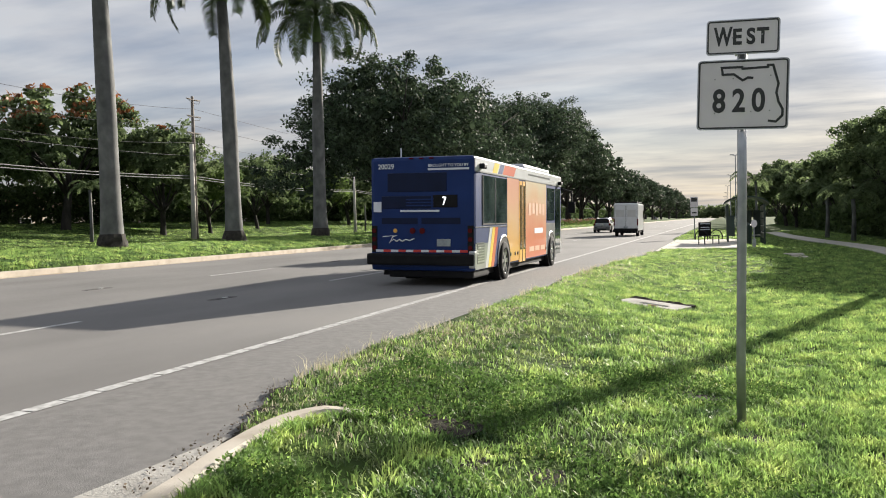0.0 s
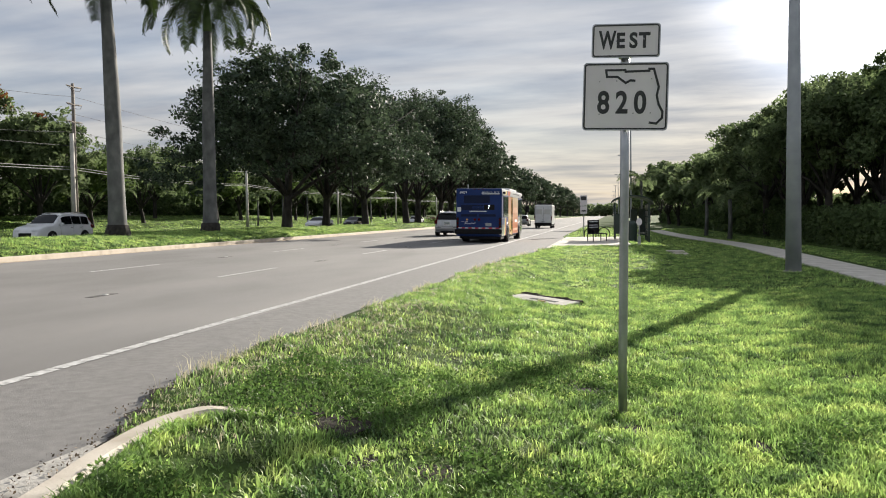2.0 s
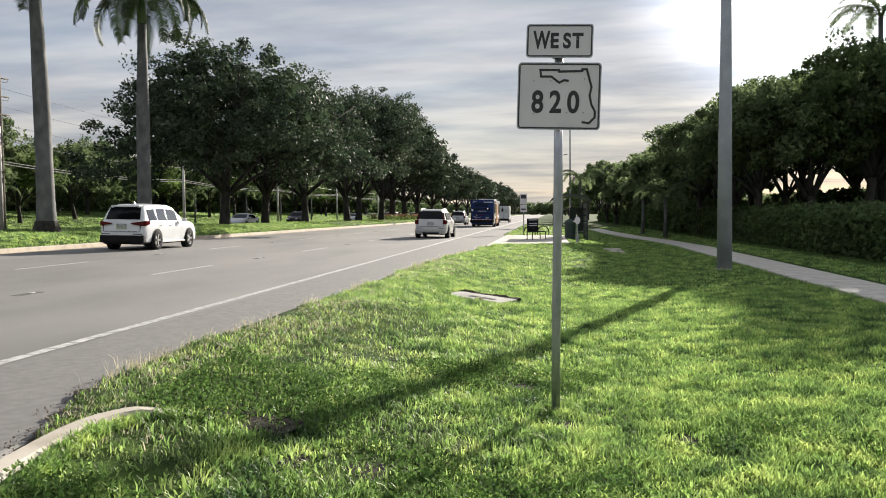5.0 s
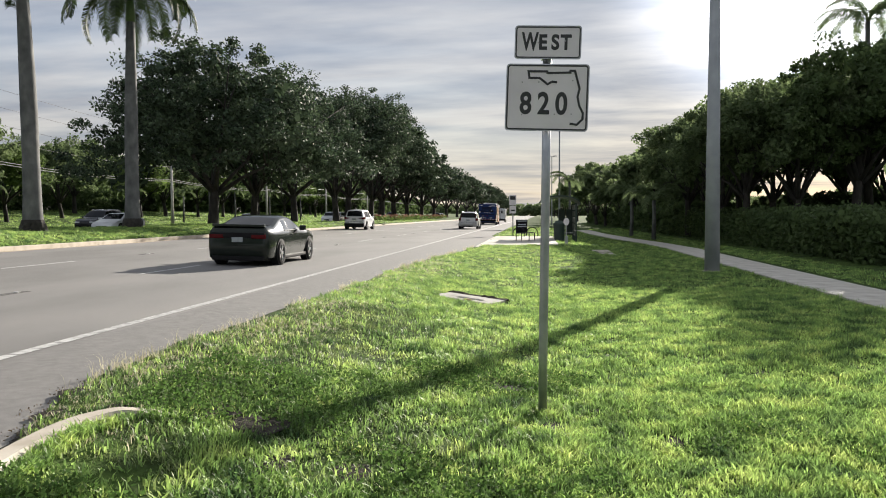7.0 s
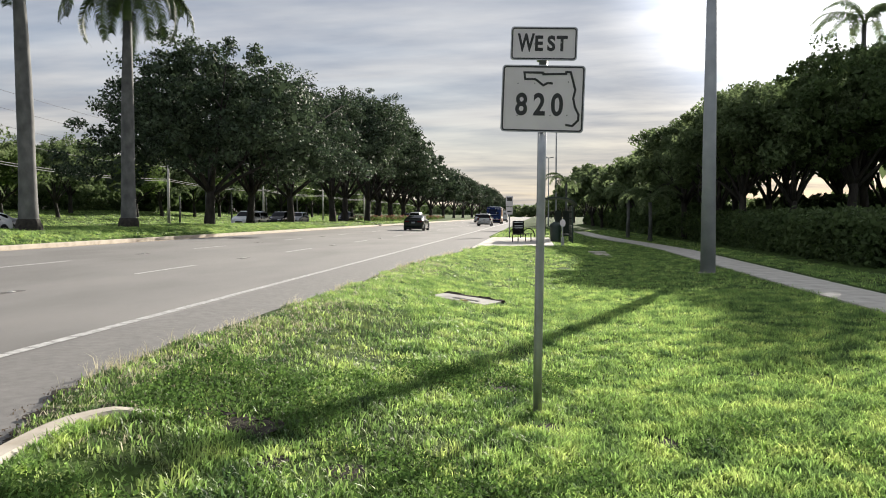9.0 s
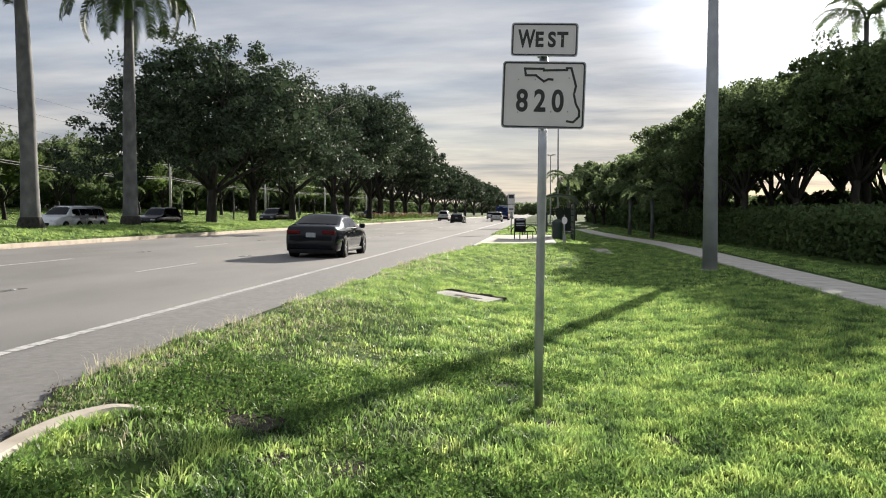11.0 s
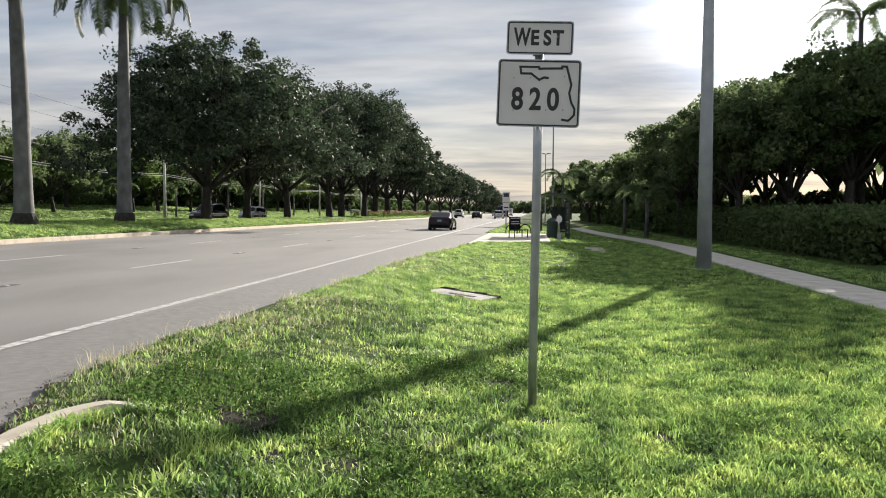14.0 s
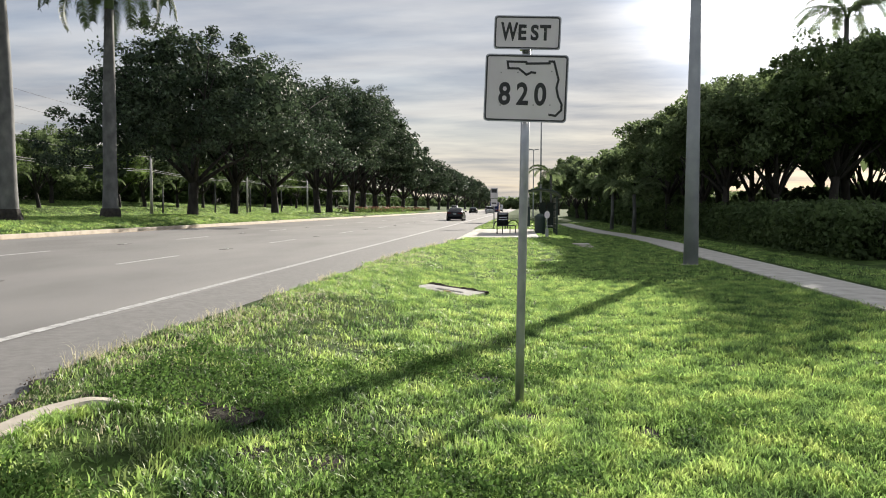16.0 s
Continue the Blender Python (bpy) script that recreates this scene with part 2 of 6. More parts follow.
M["grey"] = mat("grey_paint", [(0.16, 0.165, 0.17), (0.21, 0.215, 0.22)], 2.0, 0.3, metal=0.4, coat=0.6)
M["blackcar"] = mat("black_paint", [(0.006, 0.007, 0.010), (0.011, 0.012, 0.016)], 2.0, 0.12, spec=0.3)
M["olive"] = mat("dark_green_paint", [(0.012, 0.016, 0.013), (0.02, 0.026, 0.021)], 2.0, 0.15, spec=0.3)
M["busblue"] = mat("bus_blue", [(0.004, 0.021, 0.10), (0.008, 0.030, 0.135)], 1.2, 0.42, spec=0.25)
M["busdark"] = mat("bus_dark_blue", [(0.004, 0.009, 0.032), (0.006, 0.013, 0.045)], 2.0, 0.5, spec=0.2)
M["amber"] = mat("bus_amber", [(0.72, 0.36, 0.06), (0.78, 0.45, 0.09)], 0.7, 0.35, coat=0.4)
M["redor"] = mat("bus_red", [(0.55, 0.10, 0.04), (0.62, 0.14, 0.06)], 1.0, 0.35, coat=0.4)
M["yellow"] = mat("bus_yellow", [(0.78, 0.55, 0.07), (0.82, 0.62, 0.10)], 1.0, 0.35, coat=0.4)
def printed_wrap(name, stops):
    """Printed film whose colour changes up the vehicle's side."""
    m = mat(name, [(0.5, 0.5, 0.5)], 0.8, 0.35, coat=0.4)
    nt = m.node_tree
    co, sp = nt.nodes.new("ShaderNodeTexCoord"), nt.nodes.new("ShaderNodeSeparateXYZ")
    no, ad, mr, r = nt.nodes.new("ShaderNodeTexNoise"), nt.nodes.new("ShaderNodeMath"), nt.nodes.new("ShaderNodeMapRange"), nt.nodes.new("ShaderNodeValToRGB")
    no.inputs["Scale"].default_value = 0.9
    ad.operation = "MULTIPLY_ADD"; ad.inputs[1].default_value = 1.1
    mr.inputs["From Min"].default_value, mr.inputs["From Max"].default_value = 0.9, 3.2
    nt.links.new(co.outputs["Object"], sp.inputs[0]); nt.links.new(co.outputs["Object"], no.inputs["Vector"])
    nt.links.new(no.outputs["Fac"], ad.inputs[0]); nt.links.new(sp.outputs[2], ad.inputs[2])
    nt.links.new(ad.outputs[0], mr.inputs["Value"]); nt.links.new(mr.outputs[0], r.inputs[0])
    while len(r.color_ramp.elements) < len(stops):
        r.color_ramp.elements.new(0.5)
    for k, (e, c) in enumerate(zip(r.color_ramp.elements, stops)):
        e.position, e.color = k / (len(stops) - 1), (*c, 1)
    nt.links.new(r.outputs[0], nt.nodes["Principled BSDF"].inputs["Base Color"])
    return m


M["wrap_orange"] = printed_wrap("orange_wrap", [(0.60, 0.13, 0.05), (0.64, 0.19, 0.08), (0.66, 0.30, 0.17), (0.66, 0.42, 0.24), (0.62, 0.52, 0.36)])
M["wrap_pale"] = printed_wrap("peach_wrap", [(0.66, 0.34, 0.05), (0.66, 0.36, 0.08), (0.64, 0.42, 0.22), (0.66, 0.36, 0.22), (0.6, 0.28, 0.18)])
M["wrap_letter"] = mat("pale_wrap_lettering", [(0.66, 0.40, 0.28), (0.70, 0.46, 0.34)], 2.0, 0.4)
M["bus_glass"] = mat("tinted_glass", [(0.012, 0.022, 0.022), (0.03, 0.045, 0.044), (0.055, 0.075, 0.072)], 1.6, 0.06, spec=0.5)
M["display"] = mat("route_display_dots", [(0.9, 0.92, 0.95), (0.95, 0.97, 1.0)], 2.0, 0.5, emit=1.6)
M["text_white"] = mat("white_lettering", [(0.62, 0.64, 0.68), (0.72, 0.74, 0.78)], 3.0, 0.5)
M["redwhite"] = mat("reflective_red", [(0.50, 0.03, 0.03), (0.6, 0.05, 0.04)], 3.0, 0.4)
M["shelter"] = mat("shelter_green", [(0.015, 0.03, 0.024), (0.025, 0.045, 0.035)], 3.0, 0.45)
M["wall"] = mat("house_wall", [(0.45, 0.38, 0.30), (0.55, 0.48, 0.40)], 1.0, 0.85)
M["roof"] = mat("roof_tiles", [(0.22, 0.12, 0.08), (0.32, 0.18, 0.12)], 2.0, 0.85, bump=0.6, bscale=8)
M["flower"] = mat("red_flowers", [(0.26, 0.10, 0.075), (0.40, 0.22, 0.17)], 3.0, 0.7, trans=0.2, island=0.4)


# ---- mesh helpers ----
def part(name, bm, material, parent=None, label="", smooth=False):
    me = bpy.data.meshes.new(name)
    bmesh.ops.recalc_face_normals(bm, faces=bm.faces)
    bm.to_mesh(me)
    bm.free()
    return mesh_part(name, me, material, parent, label, smooth)


def mesh_part(name, me, material, parent=None, label="", smooth=False):
    if smooth:
        me.polygons.foreach_set("use_smooth", [True] * len(me.polygons))
    if not me.materials:
        me.materials.append(material)
    ob = new(name, me)
    if parent:
        ob.parent = parent
    if label:
        ob["label"] = label
    return ob


def raw(name, verts, faces, material, parent=None, label="", smooth=False):
    me = bpy.data.meshes.new(name)
    me.from_pydata(verts, [], faces)
    me.update()
    return mesh_part(name, me, material, parent, label, smooth)


def fast(name, V, F, material, parent=None, label=""):
    """A big mesh from arrays: V (n, 3), F (m, k)."""
    me = bpy.data.meshes.new(name)
    k = F.shape[1]
    me.vertices.add(len(V)); me.vertices.foreach_set("co", np.ascontiguousarray(V, dtype=np.float32).ravel())
    me.loops.add(F.size); me.loops.foreach_set("vertex_index", np.ascontiguousarray(F, dtype=np.int32).ravel())
    me.polygons.add(len(F)); me.polygons.foreach_set("loop_start", np.arange(0, F.size, k, dtype=np.int32))
    me.update(calc_edges=True)
    return mesh_part(name, me, material, parent, label)


def empty(name, m=None):
    ob = new(name)
    if m is not None:
        ob.matrix_basis = m
    return ob


def box(bm, x0, x1, y0, y1, z0, z1, bevel=0.0):
    vs = [bm.verts.new((x, y, z)) for z in (z0, z1) for y in (y0, y1) for x in (x0, x1)]
    fs = [bm.faces.new([vs[i] for i in q]) for q in ((0, 2, 3, 1), (4, 5, 7, 6), (0, 1, 5, 4), (2, 6, 7, 3), (0, 4, 6, 2), (1, 3, 7, 5))]
    if bevel:
        bmesh.ops.bevel(bm, geom=list({e for f in fs for e in f.edges}), offset=bevel, segments=2, profile=0.6, affect="EDGES")
    return bm


def boxm(*a, **k):
    return box(bmesh.new(), *a, **k)


def tube(bm, pts, radii, n=10, cap=True):
    pts = [Vector(p) for p in pts]
    rings, side = [], None
    for i, p in enumerate(pts):
        d = (pts[min(i + 1, len(pts) - 1)] - pts[max(i - 1, 0)]).normalized()
        ref = side if side else (Vector((1, 0, 0)) if abs(d.x) < 0.9 else Vector((0, 1, 0)))
        u = (ref - d * ref.dot(d)).normalized()
        side = u
        v = d.cross(u)
        r = radii[i] if hasattr(radii, "__len__") else radii
        rings.append([bm.verts.new(p + (u * math.cos(2 * math.pi * k / n) + v * math.sin(2 * math.pi * k / n)) * r) for k in range(n)])
    for a, b in zip(rings, rings[1:]):
        for k in range(n):
            bm.faces.new((a[k], a[(k + 1) % n], b[(k + 1) % n], b[k]))
    if cap:
        bm.faces.new(rings[0][::-1]); bm.faces.new(rings[-1])
    return bm


def loft(bm, rings, cap=True):
    rs = [[bm.verts.new(p) for p in ring] for ring in rings]
    n = len(rs[0])
    for a, b in zip(rs, rs[1:]):
        for k in range(n):
            bm.faces.new((a[k], a[(k + 1) % n], b[(k + 1) % n], b[k]))
    if cap:
        bm.faces.new(rs[0][::-1]); bm.faces.new(rs[-1])
    return bm


def text_mesh(name, body, size, material, parent, m, squeeze=1.0, fat=0.0, depth=0.002, label="", spacing=1.0):
    cu = bpy.data.curves.new(name, "FONT")
    cu.body, cu.size, cu.align_x, cu.align_y, cu.extrude, cu.offset, cu.space_character = body, size, "CENTER", "CENTER", depth, fat, spacing
    tmp = new("tmp_text", cu)
    bpy.context.view_layer.update()
    me = bpy.data.meshes.new_from_object(tmp.evaluated_get(bpy.context.evaluated_depsgraph_get()))
    bpy.data.objects.remove(tmp)
    me.transform(m @ Matrix.Diagonal((squeeze, 1, 1, 1)))
    me.materials.clear()
    return mesh_part(name, me, material, parent, label)


def ribbon(bm, pts, w, y0, y1):
    """A flat band of width w along a polyline in x and z, from y0 to y1 thick."""
    P = [Vector((p[0], 0, p[1])) for p in pts]
    L, R = [], []
    for i, p in enumerate(P):
        a = (p - P[i - 1]).normalized() if i else None
        b = (P[i + 1] - p).normalized() if i + 1 < len(P) else None
        d = ((a or b) + (b or a)).normalized()
        nrm = Vector((-d.z, 0, d.x))
        k = 1 / max(0.5, nrm.dot(Vector((-(b or a).z, 0, (b or a).x))))
        L.append(p + nrm * w / 2 * k); R.append(p - nrm * w / 2 * k)
    loft(bm, [[(L[i].x, y0, L[i].z), (R[i].x, y0, R[i].z), (R[i].x, y1, R[i].z), (L[i].x, y1, L[i].z)] for i in range(len(P))])
    return bm


# ---- ground and road ----
PROFILE_X = [-900, -120, -62, -56, -50, -45, -40.5, -39.6, -27.4, -26.8, -25.5, -23.0, -21.0, -19.7, -19.2, -18.5, -4.35, -4.05, -3.2, -2.6, -1.8, 0.0, 2.0, 4.0, 6.3, 8.0, 9.5, 14, 30, 120, 900]
PROFILE_Z = [2.9, 2.8, 2.7, 2.55, 1.85, 1.15, 0.86, 0.58, 0.58, 0.86, 1.08, 1.26, 1.10, 0.86, 0.60, 0.48, 0.25, 0.40, 0.392, 0.31, 0.15, 0.0, -0.02, 0.03, 0.10, 0.12, 0.20, 0.35, 0.5, 0.9, 2.0]


KERB_Y = [-6, 1, 3.1, 4.05, 4.75, 5.1, 5.33, 5.42, 5.44]
KERB_LINE = [-2.6, -2.85, -3.06, -3.23, -3.29, -3.22, -3.04, -2.8, -2.5]


EDGE_Y = [10, 12, 15, 20, 25, 29.5, 32.5, 38, 55, 60]
EDGE_SHIFT = [0, 0.05, 0.14, 0.2, 0.3, 0.6, 0.95, 1.2, 1.25, 0.8]


def edge_shift(y):
    """How far the grass edge stands in from its line beside the kerb end."""
    return np.interp(y, EDGE_Y, EDGE_SHIFT)


def profile_x(x, y):
    """The place across the verge's profile, squeezed where the edge swings in."""
    return np.where((np.asarray(x) > -6) & (np.asarray(x) < 0), x - edge_shift(y) * np.clip(-np.asarray(x) / 2.6, 0, 1), x)


def lumps(x, y):
    return 0.5 * math.sin(x * 1.7 + 0.6 * y) * math.sin(y * 1.1 - 0.4 * x) + 0.5 * math.sin(3.1 * x + 1.3) * math.sin(2.3 * y + 0.7)


def gz(x, y):
    z = float(np.interp(profile_x(x, y), PROFILE_X, PROFILE_Z))
    if -4.0 < x < 6.0 and y < 60:
        z += 0.022 * lumps(x, y)
    if -4.4 < x and y < 6.6:
        lim = float(np.interp(y, KERB_Y, KERB_LINE)) - 0.05 if y < 4.5 else float(np.interp(y, [4.5, 4.95, 5.8, 6.6], [-3.42, -3.62, -3.92, -4.02]))
        if x < lim:
            z = min(z, 0.24)
    if -4.0 + edge_shift(y) < x < 3.0 and y > 28:  # the swale is filled towards the bus stop
        k = min(1, (y - 28) / 8) * (1 if x < 1 else (3 - x) / 2)
        z += (0.36 - z) * k
    return z


def road_z(x):
    return 0.365 + 0.0195 * (-4.9 - x)


def build_ground():
    xs = sorted(set([-900, -500, -250, -120, -80] + [x for x in PROFILE_X] + list(np.arange(-60, -19.5, 1.5)) + list(np.arange(-4.1, -2.4, 0.1)) + list(np.arange(-2.4, 10, 0.25)) + [12, 18, 24, 40, 60, 120, 300, 900]))
    ys = sorted(set([-300, -120, -60, -30, -15, -8] + list(np.arange(-4, 26, 0.3)) + list(np.arange(26, 60, 1.0)) + list(np.arange(60, 200, 6.0)) + [220, 260, 320, 400, 600, 900, 1500, 2500]))
    V = [(x, y, gz(x, y)) for y in ys for x in xs]
    n = len(xs)
    F = [(j * n + i, j * n + i + 1, (j + 1) * n + i + 1, (j + 1) * n + i) for j in range(len(ys) - 1) for i in range(n - 1)]
    tagged(raw("ground", V, F, M["turf"], smooth=True), "mown green lawn verge, swale and raised grassy median", "ground", kind="structure")


def strip(name, x0, x1, zf, y0, y1, material, label, category="road", thick=0.05, step=20, nx=1):
    ys = list(np.arange(y0, min(y1, 400), step)) + ([y1] if y1 <= 400 else [400, 700, y1])
    rows = [list(np.linspace(x0, x1(y) if callable(x1) else x1, nx + 1)) for y in ys]
    bm = bmesh.new()
    top = [[bm.verts.new((x, y, zf(x))) for x in xs] for xs, y in zip(rows, ys)]
    bot = [[bm.verts.new((x, y, zf(x) - thick)) for x in xs] for xs, y in zip(rows, ys)]
    for j in range(len(ys) - 1):
        for i in range(nx):
            bm.faces.new((top[j][i], top[j][i + 1], top[j + 1][i + 1], top[j + 1][i]))
        bm.faces.new((top[j][0], top[j + 1][0], bot[j + 1][0], bot[j][0]))
        bm.faces.new((top[j][nx], bot[j][nx], bot[j + 1][nx], top[j + 1][nx]))
    for j in (0, len(ys) - 1):
        bm.faces.new([v for v in top[j]] + [v for v in reversed(bot[j])])
    return tagged(part(name, bm, material), label, category, kind="structure")


EDGE_X, LANE1_X, LANE2_X, KERB_X = -5.62, -9.62, -13.68, -18.6


def build_road():
    strip("road", KERB_X, lambda y: -4.0 + 1.0 * float(edge_shift(y)), road_z, -60, 2400, M["asphalt"], "worn grey asphalt carriageway of three lanes", thick=0.12, nx=4, step=4)
    strip("road_oncoming", -39.4, -27.5, lambda x: 0.65, -60, 2400, M["asphalt"], "grey asphalt carriageway beyond the median", thick=0.1)
    strip("road_shoulder", EDGE_X + 0.16, lambda y: -4.0 + 1.0 * float(edge_shift(y)), lambda x: road_z(x) + 0.004, -20, 400, M["asphalt_shoulder"], "coarse darker asphalt outside the edge line", thick=0.03, step=4)
    # gutter and kerb of the median
    strip("gutter", KERB_X - 0.62, KERB_X, lambda x: road_z(KERB_X) + 0.006 - 0.05 * (KERB_X - x), -60, 1200, M["gutter"], "stained concrete gutter along the median", "gutter", thick=0.1)
    kz = road_z(KERB_X)
    bm = bmesh.new()
    for y in np.arange(-40, 200, 30.0):
        box(bm, KERB_X - 0.80, KERB_X - 0.62, y, y + 29.995, kz - 0.1, kz + 0.15, bevel=0.03)
    box(bm, KERB_X - 0.80, KERB_X - 0.62, 200, 1200, kz - 0.1, kz + 0.15)
    tagged(part("kerb_median", bm, M["kerb"]), "pale concrete kerb edging the grass median", "kerb", kind="structure")
    # paint
    def line(name, xc, w, segs, label):
        for y0, y1 in segs:
            bm = bmesh.new()
            vs = [bm.verts.new((x, y, road_z(x) + 0.005)) for x, y in ((xc - w / 2, y0), (xc + w / 2, y0), (xc + w / 2, y1), (xc - w / 2, y1))]
            bm.faces.new(vs)
            tagged(part(name, bm, M["paint"]), label, "road marking", kind="structure")
    seg = 0.42
    line("edge_line", EDGE_X, 0.15, [(y, y + seg - 0.026) for y in np.arange(-2, 40, seg)] + [(40, 120), (120, 1200)], "white profiled edge line worn into short blocks")
    line("lane_line", LANE1_X, 0.12, [(18.3 + 12.2 * k, 21.85 + 12.2 * k) for k in range(-2, 26)], "white broken lane line")
    line("lane_line", LANE2_X, 0.12, [(18.95 + 12.2 * k, 22.3 + 12.2 * k) for k in range(-2, 26)], "white broken lane line")
    for k in range(-1, 12):
        for xc, y0 in ((LANE1_X, 18.2 + 7.6), (LANE2_X, 19.3 + 7.6)):
            bm = boxm(-0.05, 0.05, -0.05, 0.05, 0, 0.018, bevel=0.008)
            ob = tagged(part("road_stud", bm, M["paint"]), "small raised white road stud on the lane line", "road stud", "road studs")
            part("bed", boxm(-0.09, 0.09, -0.5, 0.28, -0.01, 0.006), M["tar"], ob, "dark tar bed")
            ob.matrix_basis = pose(xc, y0 + 12.2 * k, road_z(xc) + 0.0)


build_ground()
build_road()


# ---- verge: kerb, covers, path ----
def sweep(name, pts, half, z0, z1, material, label, category, kind="structure"):
    """A kerb-like band along a polyline of (x, y), with slightly rounded top edges."""
    P = [Vector((p[0], p[1], 0)) for p in pts]
    rings = []
    for i, p in enumerate(P):
        d = (P[min(i + 1, len(P) - 1)] - P[max(i - 1, 0)]).normalized()
        s = Vector((d.y, -d.x, 0))
        h = z1(p.x, p.y) if callable(z1) else z1
        rings.append([p + s * a + Vector((0, 0, z)) for a, z in ((-half, z0), (-half, h - 0.03), (-half + 0.025, h), (half - 0.025, h), (half, h - 0.03), (half, z0))])
    bm = loft(bmesh.new(), rings)
    return tagged(part(name, bm, material), label, category, kind=kind)


def smooth_line(pts, n=6):
    out = []
    for i in range(len(pts) - 1):
        p0, p1, p2, p3 = (Vector(pts[max(0, min(len(pts) - 1, i + k))]) for k in (-1, 0, 1, 2))
        for j in range(n):
            t = j / n
            out.append(0.5 * (2 * p1 + (p2 - p0) * t + (2 * p0 - 5 * p1 + 4 * p2 - p3) * t * t + (3 * p1 - p0 - 3 * p2 + p3) * t ** 3))
    return out + [Vector(pts[-1])]


def sidewalk_x(y):
    """The middle of the sidewalk, which bends in past the bus stop."""
    return np.interp(y, [20, 42, 50, 60, 75, 92], [7.0, 7.26, 6.9, 6.1, 5.4, 5.1])


def build_verge():
    line = smooth_line([(-2.6, -6), (-2.85, 1), (-3.06, 3.1), (-3.23, 4.05), (-3.29, 4.75), (-3.22, 5.10), (-3.04, 5.33), (-2.8, 5.42), (-2.5, 5.43)])
    sweep("kerb_end", line, 0.088, 0.0, lambda x, y: 0.428 - 0.26 * max(0, x + 3.12) * (y > 5), M["kerb"], "worn pale concrete kerb that curves away into the grass", "kerb")
    bm = bmesh.new()
    vs = [bm.verts.new(p) for p in ((-3.3, -6, 0.372), (-2.7, -6, 0.36), (-2.93, 1, 0.36), (-3.12, 3.1, 0.36), (-3.29, 4.2, 0.362), (-3.52, 4.45, 0.37), (-3.60, 3.1, 0.372), (-3.5, 1, 0.372))]
    bm.faces.new(vs)
    r = bmesh.ops.extrude_face_region(bm, geom=bm.faces[:])
    bmesh.ops.translate(bm, vec=(0, 0, -0.1), verts=[e for e in r["geom"] if isinstance(e, bmesh.types.BMVert)])
    tagged(part("gutter_apron", bm, M["old_slab"]), "cracked stained concrete gutter beside the kerb", "gutter", kind="structure")
    bm = bmesh.new()
    vs = [bm.verts.new((x, y, 0.358)) for x, y in ((-4.2, -20), (-2.9, -20), (-3.12, 1), (-3.32, 3.0), (-3.36, 4.45), (-3.6, 4.95), (-3.88, 5.8), (-4.0, 6.4), (-4.2, 6.8))]
    bm.faces.new(vs)
    r = bmesh.ops.extrude_face_region(bm, geom=bm.faces[:])
    bmesh.ops.translate(bm, vec=(0, 0, -0.1), verts=[e for e in r["geom"] if isinstance(e, bmesh.types.BMVert)])
    tagged(part("shoulder", bm, M["asphalt_shoulder"]), "rough grey asphalt shoulder beside the kerb", "road", kind="structure")
    # earth where the grass has grown over the road's edge
    rnd = random.Random(5)
    for k, (x, y, s) in enumerate([(-3.46, 4.75, .12), (-3.62, 5.25, .15), (-3.85, 5.9, .15), (-2.6, 5.75, .2), (-4.02, 6.3, .14), (-4.05, 8.6, .18), (-4.05, 12.5, .14), (-4.02, 17, .12), (-1.35, 4.95, .19), (0.1, 6.75, .22), (-0.35, 8.1, .25), (1.1, 6.4, .2), (-2.2, 5.6, .25), (-0.2, 7.4, .16), (0.55, 7.35, .14), (-1.9, 5.0, .2), (-2.75, 5.6, .22), (-2.35, 5.65, .2), (-3.3, 5.5, .14)]):
        bm = bmesh.new()
        c = bm.verts.new((0, 0, 0.014))
        ring = [bm.verts.new((math.cos(a) * s * rnd.uniform(.7, 1.3), math.sin(a) * s * 1.5 * rnd.uniform(.7, 1.3), -0.01)) for a in np.linspace(0, 2 * math.pi, 12, endpoint=False)]
        for i in range(12):
            bm.faces.new((c, ring[i], ring[(i + 1) % 12]))
        ob = tagged(part("bare_earth", bm, M["soil"], smooth=True), "bare dark earth patch in the grass", "soil", kind="structure")
        x += float(edge_shift(y)) if x < -4 else 0
        ob.matrix_basis = pose(x, y, max(gz(x, y), road_z(x) if x < -3.9 else -9), 0, 0, 0)
    for k in range(8):
        y = 4.4 + 0.13 * k
        x = float(np.interp(y, KERB_Y, KERB_LINE)) - rnd.uniform(0.13, 0.22)
        s = rnd.uniform(.05, .11)
        bm = bmesh.new()
        c = bm.verts.new((0, 0, 0.02))
        ring = [bm.verts.new((math.cos(a) * s * rnd.uniform(.6, 1.3), math.sin(a) * s * 1.8 * rnd.uniform(.6, 1.3), -0.004)) for a in np.linspace(0, 2 * math.pi, 10, endpoint=False)]
        for i in range(10):
            bm.faces.new((c, ring[i], ring[(i + 1) % 10]))
        tagged(part("gutter_dirt", bm, M["soil"], smooth=True), "dark washed-up dirt along the kerb", "soil", kind="structure").matrix_basis = pose(x, y, 0.372, 0, 0, rnd.uniform(-20, 20))
    # sidewalk slabs
    root = empty("sidewalk")
    tagged(root, "pale concrete sidewalk of jointed slabs beside the hedge", "sidewalk", kind="structure")
    bm = boxm(-0.74, 0.74, -0.745, 0.745, -0.08, 0.0, bevel=0.01)
    me = bpy.data.meshes.new("slab"); bm.to_mesh(me); bm.free(); me.materials.append(M["concrete"])
    for k in range(60):
        y = 3 + 1.5 * k
        x = float(sidewalk_x(y))
        s = new("slab", me); s.parent = root
        s.matrix_basis = pose(x, y, gz(x, y) + 0.035, 0, 0.3, math.degrees(math.atan(float(sidewalk_x(y - 1) - sidewalk_x(y + 1)) / 2)))
